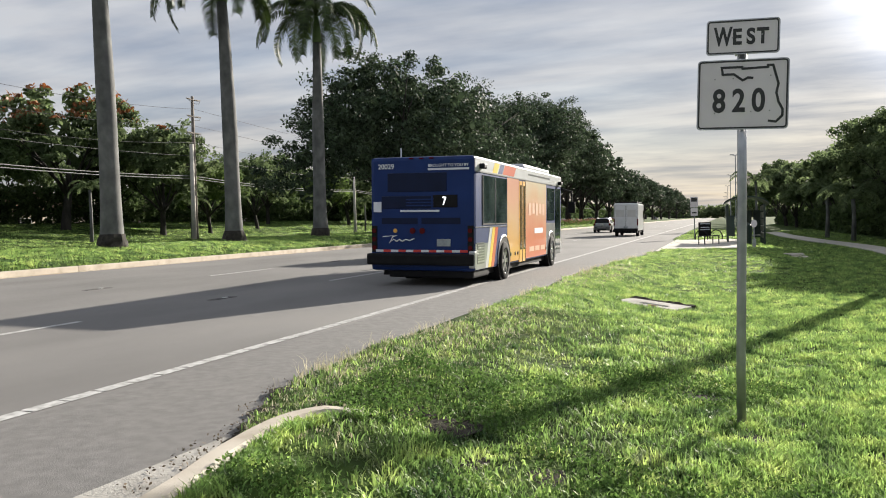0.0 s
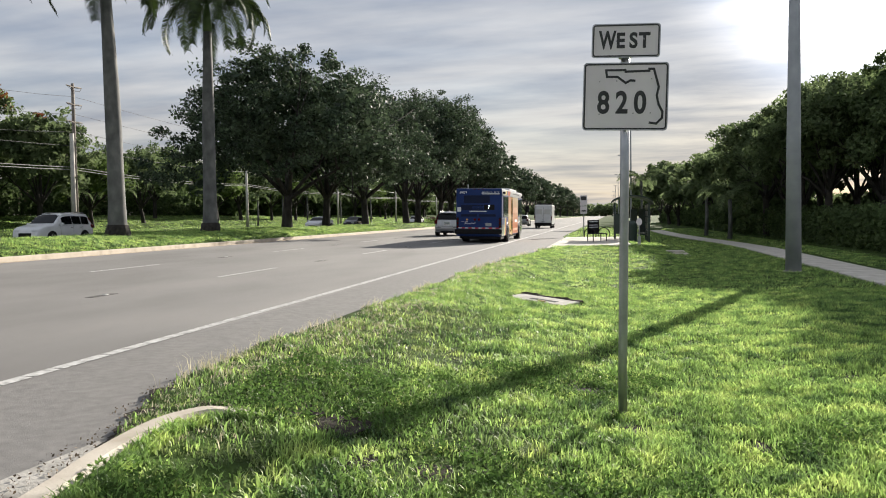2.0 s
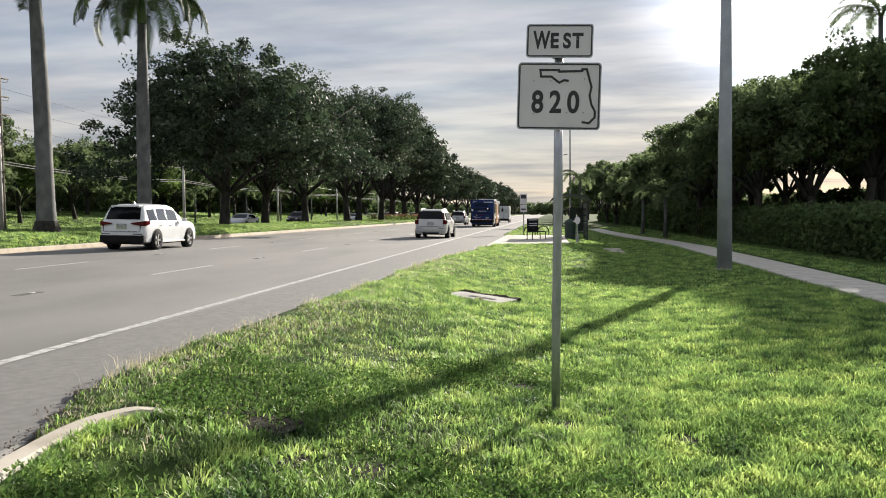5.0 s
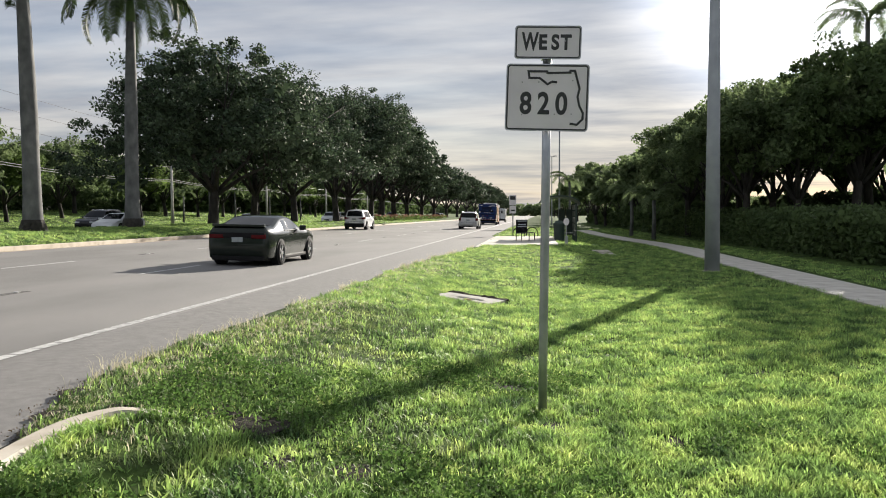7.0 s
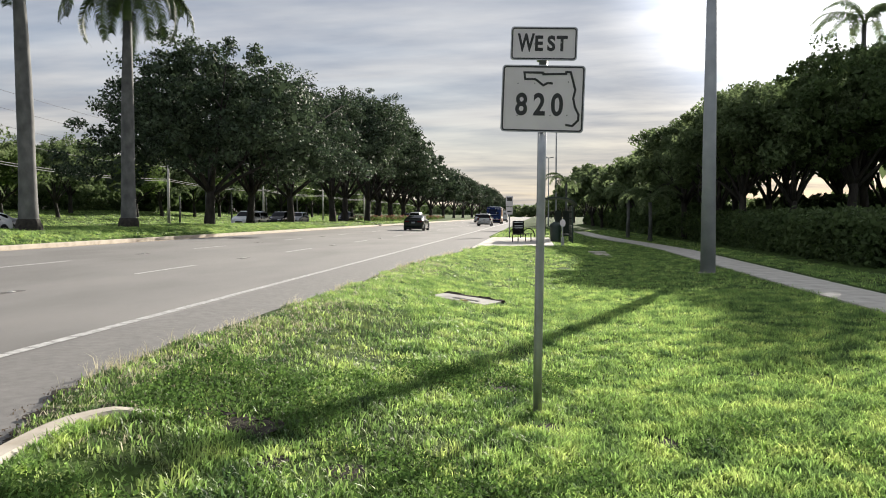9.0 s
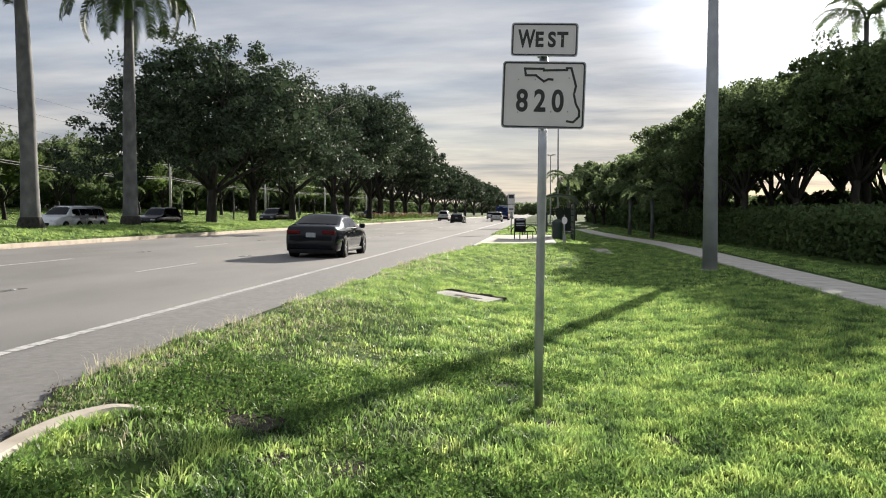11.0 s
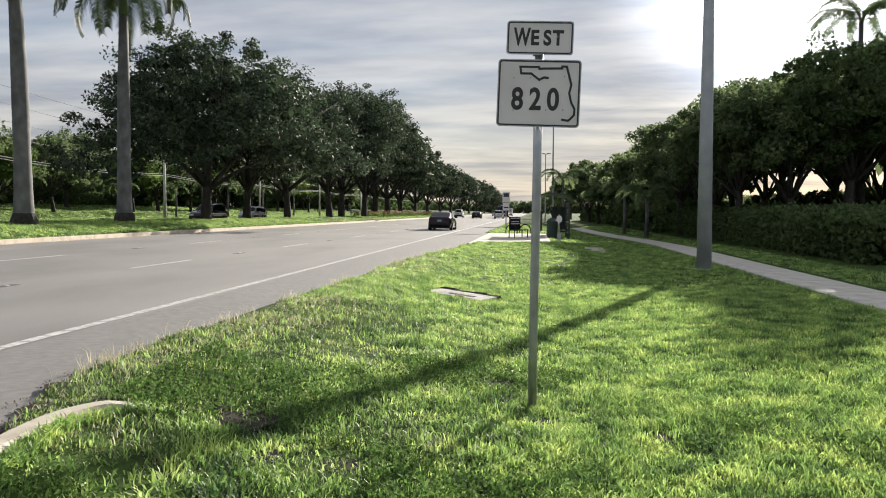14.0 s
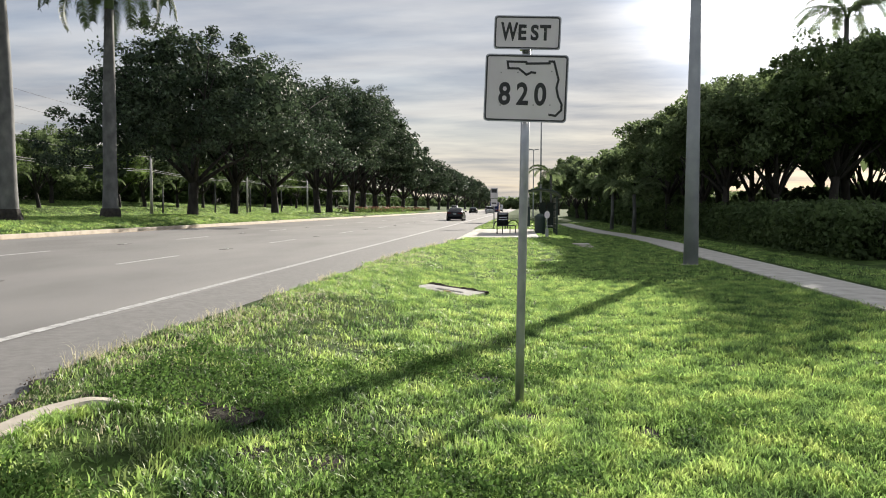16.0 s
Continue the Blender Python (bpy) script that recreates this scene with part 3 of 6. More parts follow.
    # drain cover close by
    root = empty("drain_box", pose(-1.40, 16.2, 0.09, 0, 0, -25) @ Matrix.Rotation(radians(4.8), 4, "Y"))
    tagged(root, "weathered concrete drain slab with a dark inlet slot in the grass", "drain")
    part("slab", boxm(-0.68, 0.68, -0.42, 0.30, -0.2, 0.085, bevel=0.02), M["old_slab"], root)
    part("slot", boxm(-0.2, 0.40, -0.24, -0.08, -0.05, 0.089), M["black"], root, "dark inlet slot")
    bank = random.Random(12)
    rings = [[(x, 0.28, -0.2), (x, 0.29 + bank.uniform(0, .03), 0.08 + bank.uniform(0, .02)), (x, 0.38 + bank.uniform(-.02, .04), 0.105 + bank.uniform(-.015, .02)), (x, 0.55, -0.05), (x, 0.55, -0.2)] for x in np.linspace(-0.72, 0.70, 16)]
    part("recess", loft(bmesh.new(), rings), M["soil"], root, "dark crumbling earth bank")
    part("loose_brick", boxm(0.08, 0.24, -0.40, -0.33, 0.08, 0.11, bevel=0.012), M["roof"], root, "broken brown brick")
    # ribbed drain slabs farther on
    root = empty("drain_grate", pose(3.1, 38.4, gz(3.1, 38.4) - 0.07, 1, 0, 0))
    tagged(root, "ribbed concrete drain grate in the swale", "drain")
    for k in range(5):
        part("bar", boxm(-0.42, 0.42, -2.6 + k * 1.15, -2.6 + k * 1.15 + 0.62, 0.0, 0.12, bevel=0.02), M["kerb"], root)
    part("pit", boxm(-0.47, 0.47, -2.7, 2.8, -0.1, 0.03), M["black"], root)


build_verge()


# ---- route sign ----
def plate_outline(w, h, r, n=5):
    pts = []
    for cx, cz, a0 in ((w / 2 - r, h / 2 - r, 0), (-w / 2 + r, h / 2 - r, 90), (-w / 2 + r, -h / 2 + r, 180), (w / 2 - r, -h / 2 + r, 270)):
        for k in range(n + 1):
            a = radians(a0 + 90 * k / n)
            pts.append((cx + r * math.cos(a), cz + r * math.sin(a)))
    return pts


def plate(name, w, h, y0, y1, r, material, parent, cx=0.0, cz=0.0, label=""):
    pts = plate_outline(w, h, r)
    bm = loft(bmesh.new(), [[(cx + x, y, cz + z) for x, z in pts] for y in (y0, y1)])
    return part(name, bm, material, parent, label)


def frame_ring(name, w, h, band, y0, y1, r, material, parent, cx=0.0, cz=0.0):
    a, b = plate_outline(w, h, r), plate_outline(w - 2 * band, h - 2 * band, max(0.005, r - band))
    bm = bmesh.new()
    rings = [[bm.verts.new((cx + x, y, cz + z)) for x, z in pts] for y, pts in ((y0, a), (y0, b), (y1, b), (y1, a))]
    n = len(a)
    for p, q in zip(rings, rings[1:] + rings[:1]):
        for k in range(n):
            bm.faces.new((p[k], p[(k + 1) % n], q[(k + 1) % n], q[k]))
    return part(name, bm, material, parent)


def build_sign():
    root = empty("route_sign", pose(0.04, 7.24, -0.03, 0, 0, 0))
    tagged(root, "white highway route sign on a round galvanised steel post", "road sign")
    bm = tube(bmesh.new(), [(0, 0, -0.3), (0.004, 0, 0.6), (0.028, 0, 2.2), (0.042, 0, 3.5)], 0.041, 20)
    part("post", bm, M["galv"], root, smooth=True)
    # lower plate: route marker
    p = plate("route_plate", 0.762, 0.616, -0.062, -0.056, 0.035, M["sign_white"], root, label="white plate with a black state outline and number")
    p.matrix_basis = pose(0.037, 0, 2.982, 0, 2.0, 0)
    frame_ring("border", 0.744, 0.598, 0.013, -0.0645, -0.061, 0.03, M["sign_black"], p)
    frame_ring("edge", 0.764, 0.618, 0.009, -0.0635, -0.055, 0.035, M["galv"], p)
    def uv(px, py):  # fractions of the plate
        return ((px - 335) / 480 * 0.762, (487 - py) / 375 * 0.616)
    bm = ribbon(bmesh.new(), [uv(*q) for q in ((390, 401), (362, 398), (335, 412), (288, 378), (229, 378), (223, 341), (331, 341), (333, 350), (465, 346), (465, 336), (491, 336), (521, 435), (511, 482), (523, 532), (545, 572), (544, 605), (512, 637), (471, 631))], 0.0205, -0.0645, -0.061)
    part("state_outline", bm, M["sign_black"], p)
    for ch, cx in (("8", 212), ("2", 316), ("0", 419)):
        x, z = uv(cx, 526)
        text_mesh("digit", ch, 0.28, M["sign_black"], p, Matrix.Translation((x, -0.063, z)) @ pose(0, 0, 0, 90, 0, 0), 0.80, 0.0075, 0.0012)
    for q in ((188, 403), (285, 401), (480, 391), (381, 580), (478, 578), (190, 585)):
        x, z = uv(*q)
        part("rivet", tube(bmesh.new(), [(x, -0.066, z), (x, -0.06, z)], 0.0065, 8), M["bolt"], p)
    # upper plate: direction
    p = plate("direction_plate", 0.610, 0.305, -0.062, -0.056, 0.03, M["sign_white"], root, label="white plate with the word WEST in black")
    p.matrix_basis = pose(0.046, 0, 3.489, 0, 2.0, 0)
    frame_ring("border", 0.592, 0.287, 0.011, -0.0645, -0.061, 0.026, M["sign_black"], p)
    frame_ring("edge", 0.612, 0.307, 0.008, -0.0635, -0.055, 0.03, M["galv"], p)
    for ch, x, s in (("W", -0.165, 0.226), ("E", -0.048, 0.188), ("S", 0.067, 0.188), ("T", 0.165, 0.188)):
        text_mesh("letter", ch, s, M["sign_black"], p, Matrix.Translation((x, -0.063, -0.002 + (0.0 if s > 0.2 else -0.004))) @ pose(0, 0, 0, 90, 0, 0), 0.62 if ch == "W" else 0.84, 0.007, 0.0012)
    for x, z in ((-0.085, -0.005), (0.16, 0.012)):
        part("rivet", tube(bmesh.new(), [(x, -0.066, z), (x, -0.06, z)], 0.0065, 8), M["bolt"], p)
    for z in (2.75, 3.2, 3.36, 3.54):
        part("bracket", boxm(-0.02, 0.09, -0.058, 0.045, z - 0.02, z + 0.02, bevel=0.006), M["galv"], root)


build_sign()


# ---- poles ----
def build_poles():
    root = empty("light_pole", pose(5.45, 26.0, gz(5.45, 26) - 0.02))
    tagged(root, "tall thick grey tapered steel light pole in the grass", "light pole")
    part("pole", tube(bmesh.new(), [(0, 0, -0.3), (0, 0, 4), (0.02, 0, 10.5)], [0.235, 0.205, 0.14], 20), M["pole_paint"], root, smooth=True)
    part("base_plate", tube(bmesh.new(), [(0, 0, -0.1), (0, 0, 0.03)], 0.30, 20), M["concrete"], root)
    part("arm", tube(bmesh.new(), [(0.02, 0, 10.3), (-0.9, 0, 10.8), (-2.4, 0, 10.9)], [0.06, 0.05, 0.04], 10), M["pole_paint"], root)
    part("lamp_head", boxm(-3.1, -2.3, -0.17, 0.17, 10.83, 10.97, bevel=0.04), M["pole_paint"], root)
    # masts along the road
    def mast():
        r = empty("street_light")
        tagged(r, "slim grey double-armed street light mast", "street light", "street lights along the verge")
        part("mast", tube(bmesh.new(), [(0, 0, -0.5), (0, 0, 12.4)], [0.12, 0.07], 10), M["pole_paint"], r)
        for s in (-1, 1):
            part("arm", tube(bmesh.new(), [(0, 0, 12.3), (0.9 * s, 0, 12.45)], 0.035, 8), M["pole_paint"], r)
            part("lamp_head", boxm(0.55 * s - 0.35, 0.55 * s + 0.35, -0.16, 0.16, 12.38, 12.52, bevel=0.04), M["pole_paint"], r)
        return r
    m0 = mast()
    m0.matrix_basis = pose(2.5, 97, gz(2.5, 97))
    for y in (150, 222, 300, 380, 460):
        copy_thing(m0, pose(2.5, y, gz(2.5, y)))
    # utility poles beyond the far carriageway
    specs = [(-42.0, 58.0, 12.0, True), (-42.6, 91.0, 6.8, False), (-42.4, 124, 7.0, False), (-42, 25, 12, True), (-42.3, 160, 7.0, False), (-42.3, 200, 7.0, False)]
    for x, y, h, tall in specs:
        r = empty("utility_pole", pose(x, y, gz(x, y)))
        tagged(r, "pale concrete utility pole carrying wires" if not tall else "tall utility pole with insulators and wires", "utility pole", "utility poles")
        part("pole", tube(bmesh.new(), [(0, 0, -0.3), (0, 0, h)], [0.19, 0.12], 12), M["pole_concrete"] if not tall else M["pole_wood"], r, smooth=True)
        if tall:
            part("lower_pole", tube(bmesh.new(), [(0, -0.3, -0.3), (0, -0.3, 8.0)], [0.2, 0.17], 12), M["pole_concrete"], r, "pale concrete lower pole", smooth=True)
            for z in (h - 0.3, h - 1.7, h - 3.1):
                for s in (-1, 1):
                    part("insulator", tube(bmesh.new(), [(0.1, 0.1 * s, z), (0.12, 0.5 * s, z + .02), (0.1, 0.95 * s, z + .05)], [0.05, 0.07, 0.04], 8), M["pole_wood"], r)
                    part("jumper", tube(bmesh.new(), [(0.1, 0.95 * s, z + .05), (0.3, 0.5 * s, z - .28), (0.32, 0, z - .34)], 0.02, 5), M["wire_dark"], r)
    # wires
    def wire(name, pts, r, material, sag, label):
        bm = bmesh.new()
        way = []
        for a, b in zip(pts, pts[1:]):
            a, b = Vector(a), Vector(b)
            way += [a.lerp(b, t) - Vector((0, 0, sag * 4 * t * (1 - t))) for t in np.linspace(0, 1, 9)[:-1]]
        tube(bm, way + [Vector(pts[-1])], r, 5)
        tagged(part(name, bm, material), label, "wire", "overhead wires")
    for k, z in enumerate((6.05, 5.85)):
        wire("cable", [(-42.2, -40, z + 0.7), (-42, 25, z + 0.5), (-42.2, 58, z + 0.25), (-42.6, 91, z + 0.1), (-42.4, 124, z), (-42.3, 160, z), (-42.3, 200, z), (-42.3, 330, z)], 0.032, M["wire"], 0.35, "pale slack telephone cable between utility poles")
    wire("cable", [(-42.2, -40, 8.4), (-42, 25, 8.2), (-42.2, 58, 8.0), (-42.6, 91, 7.6), (-42.4, 124, 7.4), (-42.3, 200, 7.2)], 0.022, M["wire_dark"], 0.4, "thin dark overhead wire")
    for z in (11.75, 10.35, 8.95):
        for s in (0.1,):
            wire("power_line", [(-42 + s, -60, z + 0.6), (-42 + s, 25, z), (-42 + s, 58, z + 0.15), (-43 + s, 140, z + 0.1), (-43 + s, 230, z)], 0.014, M["wire_dark"], 0.8, "thin dark power line")


build_poles()


# ---- bus stop ----
def build_stop():
    bm = bmesh.new()
    for k in range(8):
        box(bm, -2.72, 1.0, 40.2 + 2 * k, 42.185 + 2 * k, 0.1, 0.385, bevel=0.012)
    box(bm, -2.92, -2.73, 37.2, 56.2, 0.1, 0.40, bevel=0.02)
    tagged(part("stop_slab", bm, M["concrete"]), "pale concrete bus stop slab at the road's edge", "slab", kind="structure")
    root = empty("bench", pose(-0.72, 46.6, 0.385, 0, 0, 52))
    tagged(root, "dark metal bench with curved ends and lettered backrest panel", "bench")
    part("seat", boxm(-0.6, 0.6, -0.28, 0.22, 0.42, 0.47, bevel=0.015), M["black"], root)
    b = part("backrest", boxm(-0.5, 0.5, 0.25, 0.29, 0.44, 1.2, bevel=0.012), M["black"], root, "dark advertising panel")
    for z, w in ((1.12, 0.4), (0.92, 0.36), (0.80, 0.4)):
        part("lettering", boxm(-w, w, 0.243, 0.247, z - 0.025, z + 0.02), M["text_white"], b)
        part("lettering", boxm(-w, w, 0.293, 0.297, z - 0.025, z + 0.02), M["text_white"], b)
    for s in (-0.62, 0.62):
        pts = [(s, 0.42 * math.cos(a), 0.38 + 0.38 * math.sin(a)) for a in np.linspace(-0.35, math.pi + 0.35, 16)]
        part("arm_loop", tube(bmesh.new(), pts, 0.03, 8), M["black"], root)
        part("leg", tube(bmesh.new(), [(s * 0.95, -0.2, 0), (s * 0.95, -0.2, 0.45)], 0.03, 8), M["black"], root)
        part("leg", tube(bmesh.new(), [(s * 0.95, 0.2, 0), (s * 0.95, 0.2, 0.45)], 0.03, 8), M["black"], root)
    # shelter
    root = empty("bus_shelter", pose(1.3, 52.0, 0.22))
    tagged(root, "dark green metal bus shelter with a domed roof and perforated walls", "bus shelter")
    for x in (-1.0, 1.0):
        for y in (-2.2, 0, 2.2):
            part("post", boxm(x - 0.05, x + 0.05, y - 0.05, y + 0.05, 0, 2.35), M["shelter"], root)
    rings = []
    for y in (-2.6, 2.6):
        arc = [(1.25 * math.cos(a), y, 2.32 + 0.5 * math.sin(a)) for a in np.linspace(0, math.pi, 14)]
        rings.append(arc + [(x, y, z - 0.08) for x, _, z in reversed(arc)])
    part("roof", loft(bmesh.new(), rings), M["shelter"], root, "domed dark green roof", smooth=False)
    for z in (0.5, 0.9, 1.3, 1.7, 2.1):
        part("rail", boxm(0.96, 1.0, -2.2, 2.2, z - 0.16, z + 0.16), M["shelter"], root)
    for x0 in (0.05, 0.55):
        part("wall_panel", boxm(x0, x0 + 0.40, 2.16, 2.2, 0.3, 2.0), M["shelter"], root)
    part("seat", boxm(0.35, 0.9, -1.8, 1.8, 0.45, 0.5), M["shelter"], root)
    part("map_case", boxm(-0.98, -0.62, -2.24, -2.18, 0.5, 1.7, bevel=0.01), M["shelter"], root)
    # litter bin
    root = empty("litter_bin", pose(1.25, 48.6, gz(1.25, 48.6)))
    tagged(root, "dark green metal litter bin beside the shelter", "litter bin")
    part("drum", tube(bmesh.new(), [(0, 0, 0), (0, 0, 0.95)], [0.3, 0.33], 16), M["shelter"], root)
    part("lid", tube(bmesh.new(), [(0, 0, 0.95), (0, 0, 1.05), (0, 0, 1.2)], [0.35, 0.33, 0.12], 16), M["shelter"], root)
    # stop flag
    root = empty("bus_stop_sign", pose(1.5, 43.6, gz(1.5, 43.6)))
    tagged(root, "small rounded white bus stop sign on a thin post", "road sign")
    part("post", tube(bmesh.new(), [(0, 0, -0.2), (0, 0, 1.35)], 0.028, 8), M["galv"], root)
    part("plate", loft(bmesh.new(), [[(0.15 * math.cos(a), y, 1.22 + 0.2 * math.sin(a)) for a in np.linspace(0, 2 * math.pi, 18, endpoint=False)] for y in (-0.05, -0.04)]), M["sign_white"], root)
    part("base_box", boxm(-0.08, 0.08, -0.06, 0.06, 0.0, 0.45), M["galv"], root)
    # traffic sign farther on
    root = empty("lane_sign", pose(-1.85, 60.0, 0.12))
    tagged(root, "roadside sign with dark upper and white lower panels", "road sign")
    part("post", tube(bmesh.new(), [(0, 0, -0.3), (0, 0, 3.15)], 0.04, 8), M["galv"], root)
    part("upper_panel", boxm(-0.26, 0.26, -0.06, -0.045, 2.45, 3.2, bevel=0.004), M["sign_white"], root)
    part("symbol", boxm(-0.2, 0.2, -0.068, -0.062, 2.85, 3.12), M["sign_black"], root)
    part("lower_panel", boxm(-0.24, 0.24, -0.06, -0.045, 1.85, 2.40, bevel=0.004), M["sign_white"], root)
    part("symbol", boxm(-0.16, 0.16, -0.068, -0.062, 2.02, 2.12), M["sign_black"], root)


build_stop()


# ---- plants ----
def leaf_cloud(rng, centers, radii, per, size, flat=0.75, aspect=0.55):
    """Leaf quads scattered round cluster centres, denser towards their rims."""
    C = np.repeat(centers, per, axis=0)
    R = np.repeat(radii, per)
    n = len(C)
    d = rng.normal(size=(n, 3)); d /= np.linalg.norm(d, axis=1)[:, None]
    r = R * rng.random(n) ** 0.45
    P = C + d * r[:, None] * np.array([1, 1, flat])
    nrm = d * 0.6 + rng.normal(size=(n, 3)) * 0.7 + np.array([0, 0, 0.25])
    nrm /= np.linalg.norm(nrm, axis=1)[:, None]
    a = np.cross(nrm, rng.normal(size=(n, 3))); a /= np.linalg.norm(a, axis=1)[:, None]
    b = np.cross(nrm, a)
    s = size * rng.uniform(0.6, 1.35, n)
    a, b = a * s[:, None], b * (s * aspect)[:, None]
    V = np.stack([P - a, P - 0.1 * a + b, P + a, P - 0.1 * a - b], axis=1).reshape(-1, 3)
    F = np.arange(4 * n).reshape(-1, 4)
    return V, F


def tree(name, seed, h, r, fork, leaf_m, clusters=150, per=80, size=0.14, trunk_r=0.32, label="", category="tree", group="", crad=(0.7, 1.3), flatten=0.7, limbs=7, second=None, droop=0.0, boughs=26):
    rng = np.random.default_rng(seed)
    root = empty(name)
    tagged(root, label, category, group)
    bend = rng.uniform(-0.25, 0.25, 2)
    fk = Vector((bend[0], bend[1], fork))
    part("trunk", tube(bmesh.new(), [(0, 0, -0.3), (0, 0, 0.1), (bend[0] * .4, bend[1] * .4, fork * .5), fk, fk + Vector((bend[0] * .5, 0, (h - fork) * 0.35))],
                       [trunk_r * 1.6, trunk_r * 1.25, trunk_r, trunk_r * 0.9, trunk_r * 0.4], 10), M["bark"], root, smooth=True)
    cz, ch = fork + (h - fork) * 0.50, (h - fork) * 0.56
    tips = []
    for k in range(limbs):
        bm = bmesh.new()
        a = 2 * math.pi * (k + rng.uniform(-.3, .3)) / limbs
        el = rng.uniform(0.25, 1.1)
        reach = rng.uniform(0.6, 0.9)
        tip = Vector((math.cos(a) * r * reach * math.cos(el * .7), math.sin(a) * r * reach * math.cos(el * .7), cz + ch * (reach * math.sin(el) - 0.25)))
        mid = fk.lerp(tip, 0.5) + Vector((0, 0, -0.12 * r + 0.25 * el * r * 0.4))
        st = fk - Vector((0, 0, rng.uniform(0, fork * .15)))
        tube(bm, [st, fk.lerp(mid, .55), mid, tip], [trunk_r * .55, trunk_r * .36, trunk_r * .24, trunk_r * .08], 7)
        for j in range(3):
            t2 = mid.lerp(tip, rng.uniform(0.1, 0.8)) + Vector(rng.normal(size=3) * r * 0.22)
            tube(bm, [mid.lerp(tip, .2 * j), mid.lerp(tip, .2 * j + .1).lerp(t2, .5), t2], [trunk_r * .22, trunk_r * .14, trunk_r * .05], 5)
        part("limb", bm, M["bark"], root, smooth=True)
    # uneven crown: boughs of different size on a flattened dome, with gaps between them
    nl = boughs
    k = np.arange(nl)
    up, turn = -0.42 + 1.40 * (k + 0.5) / nl, k * 2.39996 + rng.uniform(-.35, .35, nl)
    flat = np.sqrt(np.maximum(0.02, 1 - up ** 2))
    ld = np.stack([np.cos(turn) * flat, np.sin(turn) * flat, up], axis=1)
    LC = ld * rng.uniform(0.58, 0.90, nl)[:, None] * np.array([r, r, ch]) + np.array([0, 0, cz])
    LR = r * rng.uniform(0.19, 0.34, nl)
    pick = rng.choice(nl, clusters, p=LR ** 2 / (LR ** 2).sum())
    d = rng.normal(size=(clusters, 3)); d[:, 2] += 0.15
    d /= np.linalg.norm(d, axis=1)[:, None]
    C = LC[pick] + d * (LR[pick] * rng.uniform(0.5, 1.22, clusters))[:, None] * np.array([1, 1, .8])
    for P in (C, LC):
        P[:, 2] -= droop * (np.hypot(P[:, 0], P[:, 1]) / r) ** 2
    C[:, 2] = np.maximum(C[:, 2], fork * (1.35 if r > 6 else 0.95) + 0.9 * rng.random(clusters))
    R = rng.uniform(*crad, clusters) * rng.uniform(0.5, 0.95, clusters)
    V, F = leaf_cloud(rng, C, R, per, size, flatten)
    core = np.repeat(LC, 2, axis=0) * np.array([.85, .85, 1])
    V2, F2 = leaf_cloud(rng, core, np.repeat(LR, 2) * 0.7, 36 if r > 6 else 14, size * 2.6, flatten)
    V, F = np.concatenate([V, V2]), np.concatenate([F, F2 + len(V)])
    fast("crown", V, F, leaf_m, root)
    if second:
        pick = C[:, 2] > cz + ch * 0.15
        V, F = leaf_cloud(rng, C[pick] + np.array([0, 0, 0.35]), R[pick] * 0.8, per // 4, size, 0.5)
        fast("blossom", V, F, second, root, "orange-red blossom clusters")
    return root


def frond_mesh(seed, length, droop, leaf, material, curl=1.0, pairs=46, half=0.036):
    """One feather palm frond: a bent midrib with two rows of leaflets. It leaves the origin along +x."""
    rng = np.random.default_rng(seed)
    ts = np.linspace(0, 1, 14)
    a0, a1 = radians(58), radians(58 - droop)
    ang = a0 + (a1 - a0) * ts ** curl
    step = length / 13
    pts = [np.zeros(3)]
    for k in range(13):
        pts.append(pts[-1] + step * np.array([math.cos(ang[k]), 0, math.sin(ang[k])]))
    pts = np.array(pts)
    V, F = [], []
    for k in range(13):
        w0, w1 = 0.05 * (1 - ts[k]) + 0.012, 0.05 * (1 - ts[k + 1]) + 0.012
        b = len(V)
        V += [pts[k] + (0, -w0, 0), pts[k] + (0, w0, 0), pts[k + 1] + (0, w1, 0), pts[k + 1] + (0, -w1, 0)]
        F.append((b, b + 1, b + 2, b + 3))
    for t in np.linspace(0.14, 1.0, pairs):
        p = np.array([np.interp(t, ts, pts[:, i]) for i in range(3)])
        a = np.interp(t, ts, ang)
        fwd = np.array([math.cos(a), 0, math.sin(a)])
        L = leaf * (0.45 + 0.55 * math.sin(math.pi * min(1, 0.15 + t * 0.9))) * rng.uniform(.85, 1.1)
        for s in (-1, 1):
            out = np.array([0.25, s * 1.0, rng.uniform(-0.1, 0.4)]); out = out / np.linalg.norm(out)
            d1 = out * 0.8 + fwd * 0.45
            m = p + d1 * L * 0.5
            e = m + (d1 * 0.75 + np.array([0, 0, -0.75])) * L * 0.5
            w = fwd * half
            b = len(V)
            V += [p - w, p + w, m + w * 1.3, m - w * 1.3, e]
            F += [(b, b + 1, b + 2, b + 3), (b + 3, b + 2, b + 4)]
    me = bpy.data.meshes.new("frond")
    me.from_pydata([tuple(v) for v in V], [], F)
    me.update()
    me.materials.append(material)
    return me


